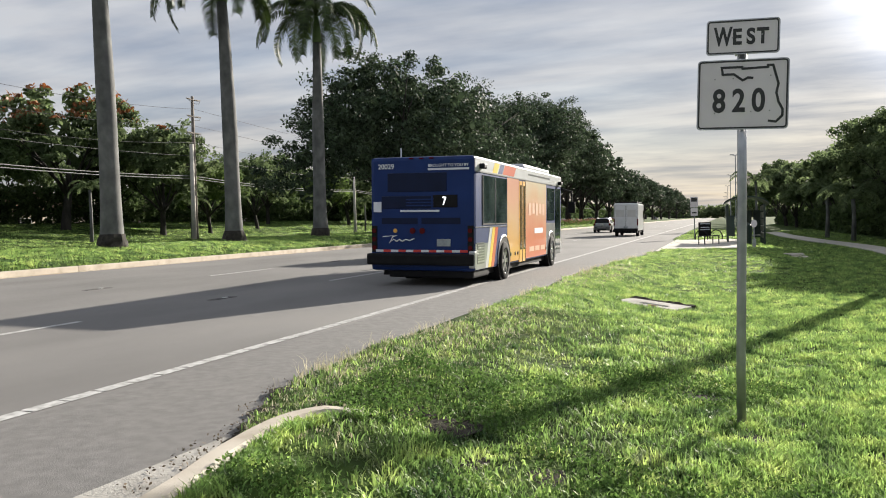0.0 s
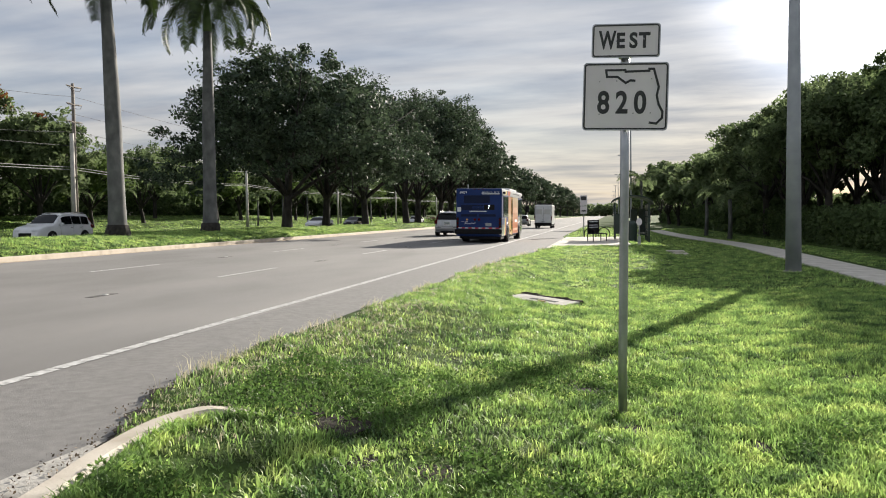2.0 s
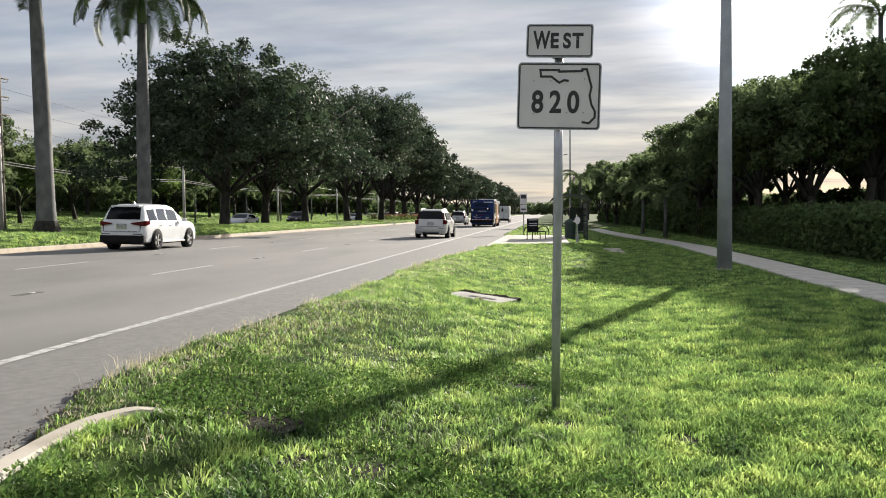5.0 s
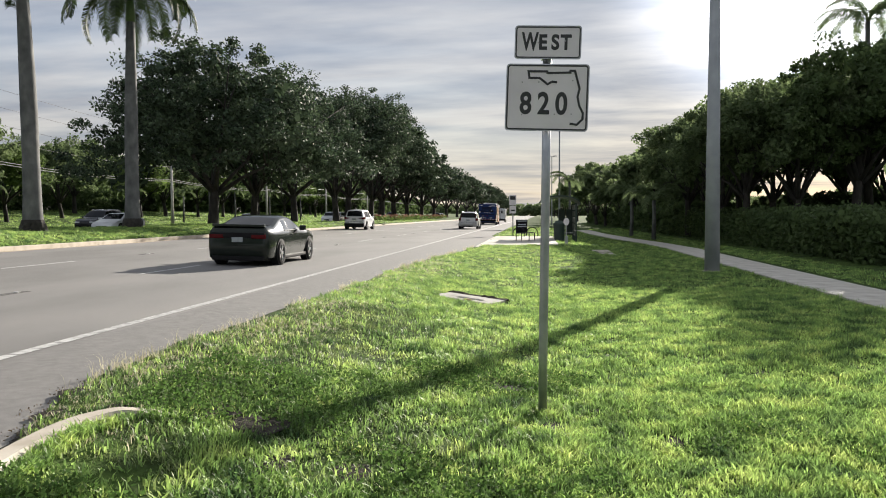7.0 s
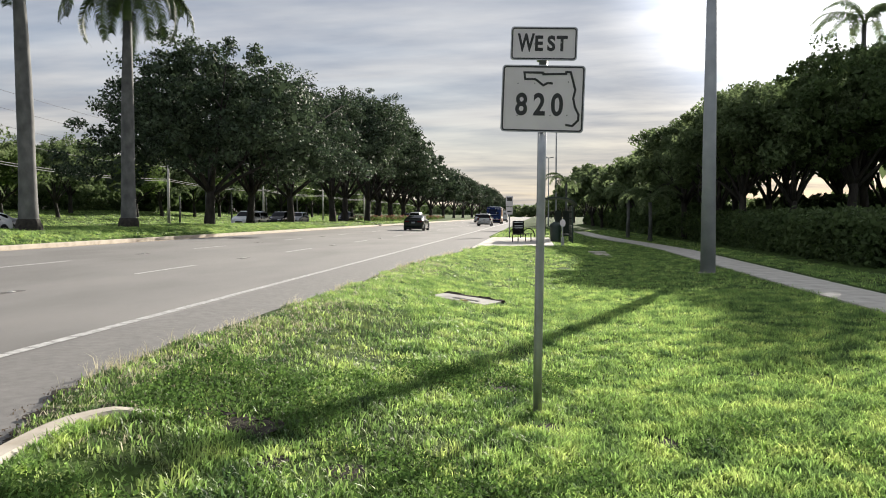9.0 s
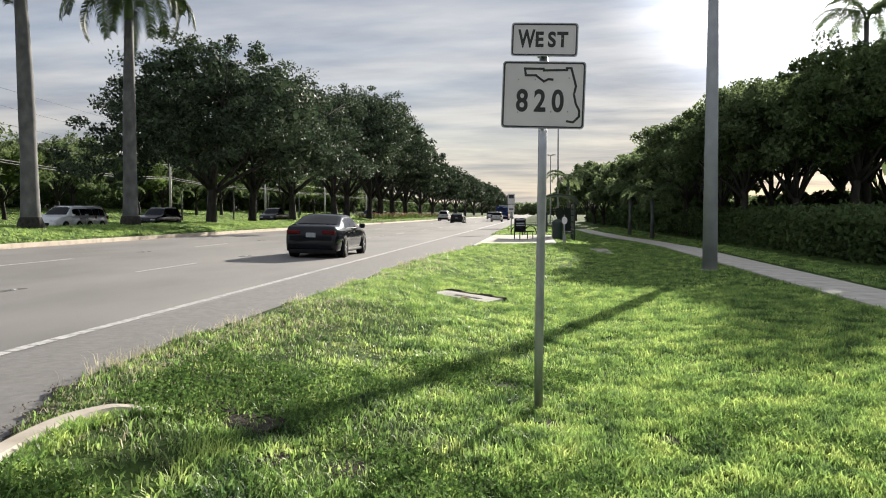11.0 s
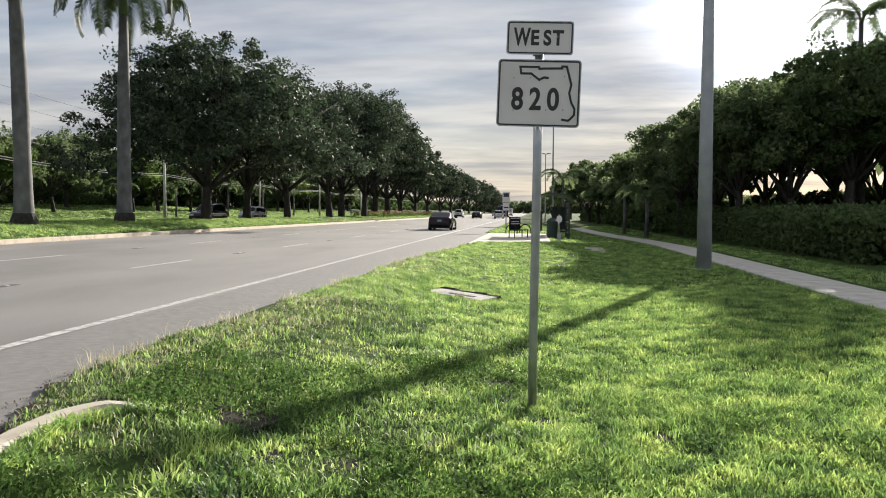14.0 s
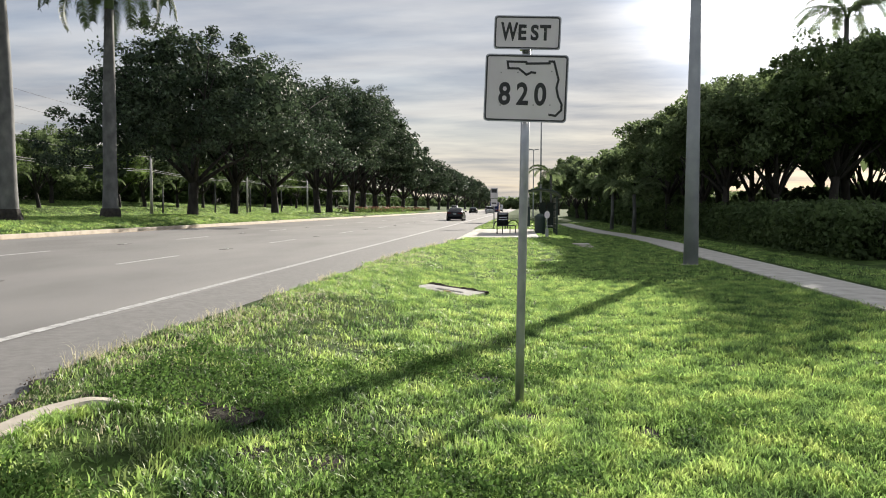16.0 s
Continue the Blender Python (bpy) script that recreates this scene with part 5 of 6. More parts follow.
    def edge_mix(x, y, r):
        return on_verge(x, y, r) & (r.random(len(x)) < np.clip((-2.5 - x + edge_shift(y)) / 1.0, 0, 1) * (0.4 + 0.6 * np.sin(y * 1.1) ** 2))
    blades("dry_grass", rng, 60000, (-4.2, -2.4), (4.5, 26), 0.03, 0.09, 0.007, M["dry_blade"], "dry yellowed grass along the road's edge", edge_mix, tilt=.9)
    blades("dry_grass", rng, 30000, (-4.3, -2.6), (5.2, 36), 0.06, 0.22, 0.005, M["dry_blade"], "dry straw-coloured grass stalks at the road's edge", fringe, tilt=.5)

    rl = np.random.default_rng(15)
    y = rl.uniform(3.2, 6.6, 420)
    x = np.where(y < 5.0, np.interp(y, KERB_Y, KERB_LINE) - 0.1 - 0.3 * rl.random(420) ** 1.6, np.interp(y, [4.95, 5.8, 6.6], [-3.62, -3.92, -4.02]) + rl.normal(size=420) * 0.10)
    V, F = leaf_cloud(rl, np.stack([x, y, np.full(420, 0.380)], 1), np.full(420, 0.008), 1, 0.012, 0.3)
    tagged(fast("leaf_litter", V, F, M["litter"]), "dry brown leaves and twigs in the gutter", "leaf litter", kind="stuff")


build_grass()


# ---- vehicles ----
def wheel(parent, x, y, r, w, rim_m, side, spokes=5, big=False):
    """A wheel whose hub lies at (x, y, r); side is -1 or 1."""
    root = part("wheel", tube(bmesh.new(), [(-w * .35, 0, 0), (w * .35, 0, 0)], r * 0.3, 12), M["black"], parent)
    bm = bmesh.new()
    prof = [(-w / 2, r * .68), (-w / 2, r * .93), (-w * .36, r), (w * .36, r), (w / 2, r * .93), (w / 2, r * .68)]
    n = 28
    rings = [[bm.verts.new((a, q * math.cos(2 * math.pi * k / n), q * math.sin(2 * math.pi * k / n))) for a, q in prof] for k in range(n)]
    for k in range(n):
        p, q = rings[k], rings[(k + 1) % n]
        for j in range(len(prof) - 1):
            bm.faces.new((p[j], p[j + 1], q[j + 1], q[j]))
    part("tyre", bm, M["rubber"], root, smooth=True)
    bm = tube(bmesh.new(), [(-w * .3, 0, 0), (w * .12 * side, 0, 0)], r * 0.69, 24)
    part("well", bm, M["black"], root)
    bm = bmesh.new()
    xo = side * w * 0.40
    for k in range(spokes):
        for off in (-0.13, 0.13):
            a = 2 * math.pi * k / spokes + off
            u, v = Vector((0, math.cos(a), math.sin(a))), Vector((0, -math.sin(a), math.cos(a)))
            p0, p1, hw = u * r * .1 + Vector((xo, 0, 0)), u * r * .68 + Vector((xo + side * 0.01, 0, 0)), r * .045
            q = [p0 - v * hw, p0 + v * hw, p1 + v * hw, p1 - v * hw]
            lo = [bm.verts.new(c) for c in q]; hi = [bm.verts.new(c - Vector((side * 0.03, 0, 0))) for c in q]
            bm.faces.new(lo); bm.faces.new(hi[::-1])
            for j in range(4):
                bm.faces.new((lo[j], lo[(j + 1) % 4], hi[(j + 1) % 4], hi[j]))
    nr = 28
    ra = [[bm.verts.new((xo + dx, q * r * math.cos(2 * math.pi * k / nr), q * r * math.sin(2 * math.pi * k / nr))) for dx, q in ((0, .64), (side * .012, .70), (-side * .02, .70))] for k in range(nr)]
    for k in range(nr):
        for j in range(2):
            bm.faces.new((ra[k][j], ra[k][j + 1], ra[(k + 1) % nr][j + 1], ra[(k + 1) % nr][j]))
    tube(bm, [(xo - side * .03, 0, 0), (xo + side * .012, 0, 0)], r * .15, 12)
    part("rim", bm, rim_m, root)
    root.matrix_basis = pose(x, y, r)
    return root


def quad_panel(c, u0, u1, v0, v1, out=0.012, thick=0.02, bm=None):
    """A panel on the face with corners c (bottom left, bottom right, top right, top left)."""
    bm = bm or bmesh.new()
    c = [Vector(p) for p in c]
    nrm = (c[1] - c[0]).cross(c[3] - c[0]).normalized()
    def at(u, v):
        return c[0].lerp(c[1], u).lerp(c[3].lerp(c[2], u), v)
    e = 0.06
    uu, vv = (u1 - u0), (v1 - v0)
    pts = [at(u0 + uu * a, v0 + vv * b) for a, b in ((e, 0), (1 - e, 0), (1, e), (1, 1 - e), (1 - e, 1), (e, 1), (0, 1 - e), (0, e))]
    return loft(bm, [[p + nrm * (out - thick) for p in pts], [p + nrm * out for p in pts]])


def car(name, label, paint, L, W, H, kind="suv", rim=None, lamps=True, wheel_r=0.36, category="car", sleek=False):
    """A car on z = 0 with its nose towards +y: a shell lofted along its length, with glass, lights and wheels as parts."""
    root = empty(name)
    tagged(root, label, category, kind="")
    w, y0 = W / 2, -L / 2
    clr = {"suv": 0.27, "sedan": 0.19, "coupe": 0.19, "pickup": 0.33}[kind]
    belt = {"suv": 0.60, "sedan": 0.66, "coupe": 0.68, "pickup": 0.62}[kind]
    top = {"suv": ((0, .40), (.008, .50), (.016, .60), (.026, .655), (.050, .80), (.075, .915), (.10, .955), (.16, .985), (.35, 1.0), (.52, .985), (.58, .945), (.72, .665), (.76, .635), (.90, .575), (.965, .50), (.99, .42), (1, .36)),
           "sedan": ((0, .42), (.008, .56), (.016, .70), (.03, .735), (.10, .755), (.13, .765), (.28, .955), (.33, .985), (.42, 1.0), (.52, .985), (.57, .945), (.72, .70), (.76, .66), (.90, .58), (.965, .50), (.99, .42), (1, .36)),
           "coupe": ((0, .46), (.008, .60), (.016, .74), (.03, .775), (.10, .785), (.13, .79), (.28, .945), (.33, .98), (.40, 1.0), (.48, .985), (.53, .945), (.65, .745), (.69, .72), (.90, .65), (.965, .57), (.99, .48), (1, .42)),
           "pickup": ((0, .38), (.006, .50), (.012, .60), (.02, .63), (.34, .63), (.355, .66), (.375, .94), (.40, .985), (.48, 1.0), (.57, .985), (.62, .945), (.74, .68), (.78, .66), (.92, .60), (.97, .53), (.99, .44), (1, .38))}[kind]
    tf, tz = [a for a, _ in top], [b for _, b in top]
    def width(f):
        return w * float(np.interp(f, [0, .012, .04, .10, .2, .8, .92, .975, 1], [.84, .90, .955, .985, 1, 1, .965, .89, .78]))
    def shell(f):
        """Half section at the fraction f of the length, from the floor's middle over the side to the roof's middle."""
        ww, zt = width(f), H * float(np.interp(f, tf, tz))
        zb = clr + (0.10 if f < .03 else 0) + 0.14 * max(0, (.015 - f) / .015) + 0.10 * max(0, (f - .97) / .03)
        zs = min(belt * H, zt - 0.03)
        k = min(1, max(0, (zt - zs - .05) / (H * (1 - belt))))
        xr = ww * (.90 - .20 * k)
        hh = zs - zb
        rise = zt - zs
        return [(0, zb), (ww * .86, zb), (ww * .965, zb + hh * .07), (ww * 1.0, zb + hh * .34), (ww * .995, zb + hh * .62), (ww * .985, zb + hh * .84), (ww * .945, zs),
                (xr + (ww * .945 - xr) * .18, zs + rise * .78), (xr * .95, zs + rise * .95), (xr * .78, zt), (xr * .4, zt + .014 * k), (0, zt + .02 * k)]
    fs = sorted(set(tf + list(np.linspace(0, 1, 34))))
    rings = []
    for f in fs:
        half = shell(f)
        rings.append([(x, y0 + f * L, z) for x, z in half] + [(-x, y0 + f * L, z) for x, z in half[-2:0:-1]])
    b = part("body", loft(bmesh.new(), rings), paint, root)
    b.data.polygons.foreach_set("use_smooth", [True] * len(b.data.polygons))
    b.data.set_sharp_from_angle(angle=radians(38))
    # glass follows the shell, a few millimetres proud of it
    def side_glass(fa, fb, s, v0=.12, v1=.97):
        V, F = [], []
        n, m = 7, 4
        for i in range(n):
            f = fa + (fb - fa) * i / (n - 1)
            h = shell(f)
            a, c = Vector(h[6]), Vector(h[7])
            for j in range(m):
                v = v0 + (v1 - v0) * j / (m - 1)
                p = a.lerp(c, v)
                V.append((s * (p.x + .007), y0 + f * L, p.y))
        for i in range(n - 1):
            for j in range(m - 1):
                F.append((i * m + j, (i + 1) * m + j, (i + 1) * m + j + 1, i * m + j + 1))
        bm = bmesh.new()
        vs = [bm.verts.new(p) for p in V]
        for f in F:
            bm.faces.new([vs[q] for q in f])
        return part("side_window", bm, M["glass"], root, smooth=True)
    def top_glass(nm, fa, fb, wide=.93):
        bm = bmesh.new()
        n, m = 6, 7
        g = []
        for i in range(n):
            f = fa + (fb - fa) * i / (n - 1)
            h = shell(f)
            row = []
            for j in range(m):
                u = -1 + 2 * j / (m - 1)
                x = u * h[8][0] * wide
                z = float(np.interp(abs(x), [h[11][0], h[10][0], h[9][0], h[8][0]], [h[11][1], h[10][1], h[9][1], h[8][1]]))
                dy = -.012 if fb < .5 else .012
                row.append(bm.verts.new((x, y0 + f * L + dy, z + .006)))
            g.append(row)
        for i in range(n - 1):
            for j in range(m - 1):
                bm.faces.new((g[i][j], g[i][j + 1], g[i + 1][j + 1], g[i + 1][j]))
        return part(nm, bm, M["glass"], root, smooth=True)
    rw = {"suv": (.027, .082), "sedan": (.138, .285), "coupe": (.138, .285), "pickup": (.357, .374)}[kind]
    ws = {"suv": (.575, .715), "sedan": (.565, .715), "coupe": (.525, .645), "pickup": (.615, .735)}[kind]
    top_glass("rear_window", *rw, 1.1 if kind == "suv" and not sleek else .93)
    top_glass("windscreen", *ws)
    spans = {"suv": ((.10, .238), (.246, .408), (.416, .60)), "sedan": ((.245, .40), (.415, .585)), "coupe": ((.30, .38), (.395, .555)), "pickup": ((.39, .49), (.505, .635))}[kind]
    for s in (-1, 1):
        for a, c in spans:
            side_glass(a, c, s)
        for a, _ in spans[-2:]:
            yd = y0 + L * a
            part("door_handle", boxm(s * w - .02, s * w + .024, yd + .06, yd + .25, H * belt - .13, H * belt - .10, bevel=.008), M["chrome"] if kind == "suv" else paint, root)
        part("sill", boxm(s * w - .05, s * w + .012, y0 + L * .29, y0 + L * .72, clr + .0, clr + .09, bevel=.02), M["black"] if kind != "suv" else M["chrome"], root)
        part("mirror", boxm(s * (w + .10) - .11, s * (w + .10) + .09, y0 + L * ws[1] - .36, y0 + L * ws[1] - .24, H * belt + .0, H * belt + .16, bevel=.035), paint, root)
        part("headlight", boxm(s * w * .60 - .19, s * w * .60 + .19, -y0 - .24, -y0 - .04, H * .40, H * .47, bevel=.03), M["lamp_lens"], root, "clear headlight")
        if kind == "suv" and sleek:
            bm = loft(bmesh.new(), [[(s * w * xa, y0 + dy, H * (z - dz)), (s * w * xb, y0 + dy2, H * (z - dz)), (s * w * xb, y0 + dy2, H * (z + dz)), (s * w * xa, y0 + dy, H * (z + dz))] for xa, xb, dy, dy2, z, dz in ((.40, .41, -.01, .02, .575, .012), (.66, .70, -.02, .05, .578, .03), (.90, .97, -.005, .16, .575, .05), (.955, 1.004, .16, .42, .60, .035))])
        elif kind == "suv":
            part("roof_rail", tube(bmesh.new(), [(s * w * .66, y0 + L * .13, H * .985), (s * w * .66, y0 + L * .155, H + .018), (s * w * .66, y0 + L * .30, H + .032), (s * w * .66, y0 + L * .46, H + .024), (s * w * .66, y0 + L * .54, H * .98)], .018, 6), M["alloy"], root)
            up = [shell(f) for f in (.028, .05, .072)]
            bm = bmesh.new()
            rows = []
            for f, h in zip((.028, .05, .072), up):
                xa, xb = h[8][0] * .96, h[7][0] * 1.0
                rows.append([(s * xa, y0 + f * L - .045, h[8][1]), (s * (xb + .022), y0 + f * L - .02, h[7][1]), (s * (xb + .018), y0 + f * L + .09, h[7][1] - .02)])
            part("tail_light", loft(bm, [[p for p in r] for r in rows]), M["red_lens"], root, "red tail light")
            bm = bmesh.new()
            rows = []
            for dy, xa, xb, za, zb in ((-.006, .76, .905, .505, .60), (.05, .74, .965, .49, .63), (.16, .80, .995, .495, .625), (.34, .90, 1.004, .53, .59)):
                rows.append([(s * w * xa, y0 + dy, H * za), (s * w * xb, y0 + dy, H * za), (s * w * xb, y0 + dy, H * zb), (s * w * xa, y0 + dy, H * (zb + .02))])
            loft(bm, rows)
        else:
            bm = boxm(s * w * .64 - .22, s * w * .64 + .22, y0 - .008, y0 + .22, H * .545, H * .635, bevel=.03)
        part("tail_light", bm, M["red_lens"], root, "red tail light")
    cuts = {"suv": (.242, .412, .64), "sedan": (.235, .408, .61), "coupe": (.385, .60), "pickup": (.385, .498, .66)}[kind]
    for s in (-1, 1):
        for f in cuts:
            bm = bmesh.new()
            h = [Vector(p) for p in shell(f)[2:7]]
            for p, q in zip(h, h[1:]):
                vs = [bm.verts.new((s * (e.x + .003), y0 + f * L + d, e.y)) for e, d in ((p, -.004), (p, .004), (q, .004), (q, -.004))]
                bm.faces.new(vs)
            part("door_seam", bm, M["black"], root)
        bm = bmesh.new()
        fa, fb = spans[0][0], spans[-1][1]
        tube(bm, [(s * (shell(f)[6][0] + .004), y0 + f * L, shell(f)[6][1] + .02) for f in np.linspace(fa, fb, 8)], .011, 6)
        part("window_trim", bm, M["chrome"] if kind == "suv" else M["black"], root)
    for yy in (y0 + L * .205, y0 + L * .795):
        for s in (-1, 1):
            part("wheel_arch", tube(bmesh.new(), [(s * (w - .2), yy, wheel_r + .01), (s * (w + .006), yy, wheel_r + .01)], wheel_r * 1.13, 28), M["black"], root)
            wheel(root, s * (w - .078), yy, wheel_r, .24, rim or M["alloy"], s)
    if kind == "suv":
        part("tailgate_outline", ribbon(bmesh.new(), [(-w * .80, H * .60), (-w * .78, H * .42), (-w * .70, H * .395), (w * .70, H * .395), (w * .78, H * .42), (w * .80, H * .60)], .012, y0 - .006, y0 + .06), M["black"], root)
        part("plate_frame", ribbon(bmesh.new(), [(-.19, H * .47 - .01), (.19, H * .47 - .01), (.19, H * .47 + .17), (-.19, H * .47 + .17), (-.19, H * .47 - .01)], .022, y0 - .012, y0 + .04), M["chrome"], root)
        part("roof_fin", loft(bmesh.new(), [[(-.03, y0 + L * .20, H), (.03, y0 + L * .20, H), (0, y0 + L * .20, H + .01)], [(-.03, y0 + L * .225, H), (.03, y0 + L * .225, H), (0, y0 + L * .205, H + .09)]]), paint, root)
        part("spoiler", boxm(-w * .60, w * .60, y0 + L * .062, y0 + L * .12, H * .93, H * .965, bevel=.015), paint, root)
        for s in (-1, 1):
            part("bumper_slot", boxm(min(s * w * .48, s * w * .86), max(s * w * .48, s * w * .86), y0 - .002, y0 + .1, H * .342, H * .36), M["black"], root)
    part("tailgate_seam", boxm(-w * .66, w * .66, y0 - .0, y0 + .1, H * .405, H * .412), M["black"], root)
    dw = w * (.5 if kind == "suv" and not sleek else .8)
    if sleek:
        part("lower_cladding", boxm(-w * .93, w * .93, y0 - .012, y0 + .30, clr + .02, H * .33, bevel=.05), M["black"], root, "black lower bumper cladding")
    part("diffuser", boxm(-dw, dw, y0 + .03, y0 + .3, clr - .03, clr + .10, bevel=.03), M["black"], root)
    part("floor_pan", boxm(-w * .8, w * .8, y0 + .3, -y0 - .4, clr - .05, clr + .03), M["black"], root)
    part("number_plate", boxm(-.16, .16, y0 - .004, y0 + .1, H * .475, H * .475 + .15), M["plate"], root, "pale number plate")
    part("grille", boxm(-w * .42, w * .42, -y0 - .12, -y0 + .004, H * .26, H * .38, bevel=.02), M["black"], root, "dark grille")
    if kind == "coupe":
        part("rear_lip", boxm(-w * .8, w * .8, y0 + .05, y0 + .22, H * .775, H * .825, bevel=.02), paint, root)
        part("tail_panel", boxm(-w * .84, w * .84, y0 - .006, y0 + .12, H * .56, H * .66, bevel=.02), M["black"], root)
    if kind == "pickup":
        part("bed_floor", boxm(-w * .80, w * .80, y0 + .12, y0 + L * .335, H * .628, H * .64), M["black"], root)
    return root


def van(name, label):
    root = tagged(empty(name), label, "van")
    part("body", boxm(-1.0, 1.0, -3.0, 1.9, .45, 2.72, bevel=.12), M["white"], root)
    bm = loft(bmesh.new(), [[(-.99, 1.7, .45), (.99, 1.7, .45), (.99, 1.7, 2.6), (-.99, 1.7, 2.6)], [(-.95, 2.3, .45), (.95, 2.3, .45), (.9, 2.2, 2.0), (-.9, 2.2, 2.0)], [(-.9, 3.0, .5), (.9, 3.0, .5), (.85, 2.9, 1.15), (-.85, 2.9, 1.15)]])
    part("cab", bm, M["white"], root)
    for s in (-1, 1):
        part("rear_door", boxm(s * .48 - .44, s * .48 + .44, -3.02, -2.98, .62, 2.5, bevel=.012), M["white"], root)
        part("tail_light", boxm(s * .94 - .05, s * .94 + .05, -3.03, -2.95, .9, 1.45), M["red_lens"], root, "red tail light")
        part("mirror", boxm(s * 1.15 - .1, s * 1.15 + .1, 2.1, 2.2, 1.4, 1.75, bevel=.03), M["black"], root)
        for yy in (-1.9, 1.95):
            wheel(root, s * .86, yy, .36, .24, M["alloy"], s)
        part("rear_pane", boxm(s * .46 - .34, s * .46 + .34, -3.03, -3.0, 1.62, 2.2, bevel=.02), M["pearl"], root, "blanked rear window")
        part("seam", boxm(s * .90 - .008, s * .90 + .008, -3.026, -2.98, .6, 2.5), M["black"], root)
        part("side_pane", boxm(s * .985 - .02, s * .985 + .02, 1.2, 1.95, 1.5, 2.15, bevel=.01), M["glass"], root, "dark cab window")
        part("rack_rail", tube(bmesh.new(), [(s * .85, -2.7, 2.82), (s * .85, 1.4, 2.82)], .025, 6), M["black"], root)
    part("centre_seam", boxm(-.012, .012, -3.026, -2.98, .6, 2.52), M["black"], root)
    for y in (-2.6, -1.3, 0.0, 1.3):
        part("rack_bar", tube(bmesh.new(), [(-.85, y, 2.70), (-.85, y, 2.82), (.85, y, 2.82), (.85, y, 2.70)], .025, 6), M["black"], root)
    part("bumper", boxm(-.98, .98, -3.1, -2.95, .42, .66, bevel=.03), M["black"], root)
    part("skirt", boxm(-.9, .9, -2.9, 2.6, .28, .46), M["black"], root)
    part("number_plate", boxm(-.17, .17, -3.115, -3.09, .7, .83), M["plate"], root)
    return root


def bus():
    """City bus, 10.7 m long, its rear at y = 0, standing on z = 0."""
    L, w, H = 10.7, 1.29, 3.03
    root = tagged(empty("city_bus"), "blue city bus with orange, white and yellow side wrap", "bus")
    part("body", boxm(-w, w, 0, L, .36, H, bevel=.09), M["busblue"], root)
    part("underbody", boxm(-w + .12, w - .12, .5, L - .4, .22, .45), M["black"], root)
    part("roof_unit", boxm(-.95, .95, 6.4, 10.3, H - .02, H + .2, bevel=.07), M["white"], root, "white roof fairing")
    part("roof_edge", boxm(w - .2, w + .006, .12, L - .1, H - .26, H - .03, bevel=.03), M["white"], root, "white roof edge")
    # rear
    part("engine_grille", boxm(-.85, .62, -.012, .06, 2.21, 2.65, bevel=.015), M["busdark"], root, "dark recessed upper grille")
    part("vent_panel", boxm(-1.0, .24, -.012, .06, 1.82, 2.11, bevel=.01), M["busdark"], root)
    for z in (1.89, 1.96, 2.03):
        part("slat", boxm(-.38, .30, -.024, -.01, z - .015, z + .015), M["busblue"], root)
    part("lower_vent", boxm(-1.0, -.1, -.012, .06, 1.46, 1.60), M["busdark"], root)
    part("lower_vent", boxm(0, .95, -.012, .06, 1.46, 1.60), M["busdark"], root)
    d = part("route_display", boxm(.28, .88, -.014, .06, 1.84, 2.13, bevel=.01), M["black"], root, "dark route display showing a lit 7")
    text_mesh("route_number", "7", .27, M["display"], d, Matrix.Translation((.565, -.018, 1.98)) @ pose(0, 0, 0, 90, 0, 0), .8, .0, .002, "white lit number 7")
    text_mesh("fleet_number", "20029", .165, M["text_white"], root, Matrix.Translation((-.88, -.016, 2.80)) @ pose(0, 0, 0, 90, 0, 0), 1.0, .002, .002, "white fleet number 20029")
    text_mesh("slogan", "BROUGHT TO YOU BY", .095, M["text_white"], root, Matrix.Translation((.66, -.012, 2.81)) @ pose(0, 0, 0, 90, 0, 0), 1.0, .001, .002)
    part("slogan_line", boxm(.16, 1.16, -.010, .02, 2.705, 2.75), M["text_white"], root, "white lettering")
    part("light_bar", boxm(-.52, .44, -.03, .02, 1.74, 1.785), M["text_white"], root, "pale bar")
    part("sticker", boxm(-1.21, -1.01, -.008, .02, 1.74, 1.98), M["text_white"], root, "white notice")
    part("emblem", ribbon(bmesh.new(), [(-.98, 1.16), (-.62, 1.19), (-.72, 1.16), (-.80, 1.03), (-.70, 1.10), (-.62, 1.05), (-.56, 1.10), (-.48, 1.05), (-.40, 1.10), (-.30, 1.07), (-.18, 1.12)], .022, -.012, .01), M["text_white"], root, "pale scribed emblem")
    part("grab_lamp", tube(bmesh.new(), [(.02, -.03, 1.30), (.02, .02, 1.30)], .07, 12), M["red_lens"], root, "dark red lamp")
    part("grab_lamp", tube(bmesh.new(), [(-.22, -.03, 1.30), (-.22, .02, 1.30)], .07, 12), M["red_lens"], root, "dark red lamp")
    part("emblem_spot", tube(bmesh.new(), [(-.66, -.016, 1.30), (-.66, .02, 1.30)], .05, 14), M["amber"], root)
    part("number_plate", boxm(.38, .71, -.014, .02, .94, 1.11), M["plate"], root, "pale number plate")
    for s in (-1, 1):
        part("tail_light_column", boxm(s * 1.19 - .07, s * 1.19 + .07, -.014, .06, .80, 1.42, bevel=.01), M["black"], root)
        for z in (.90, 1.10, 1.30):
            part("tail_light", tube(bmesh.new(), [(s * 1.19, -.03, z), (s * 1.19, .02, z)], .055, 12), M["red_lens"], root, "red tail light")
    for x in (-.25, .0, .25):
        part("marker_light", boxm(x - .05, x + .05, -.02, .03, 2.97, 3.0), M["red_lens"], root)
    b = part("bumper", boxm(-w - .06, w + .02, -.14, .2, .50, .77, bevel=.05), M["black"], root, "black rear bumper")
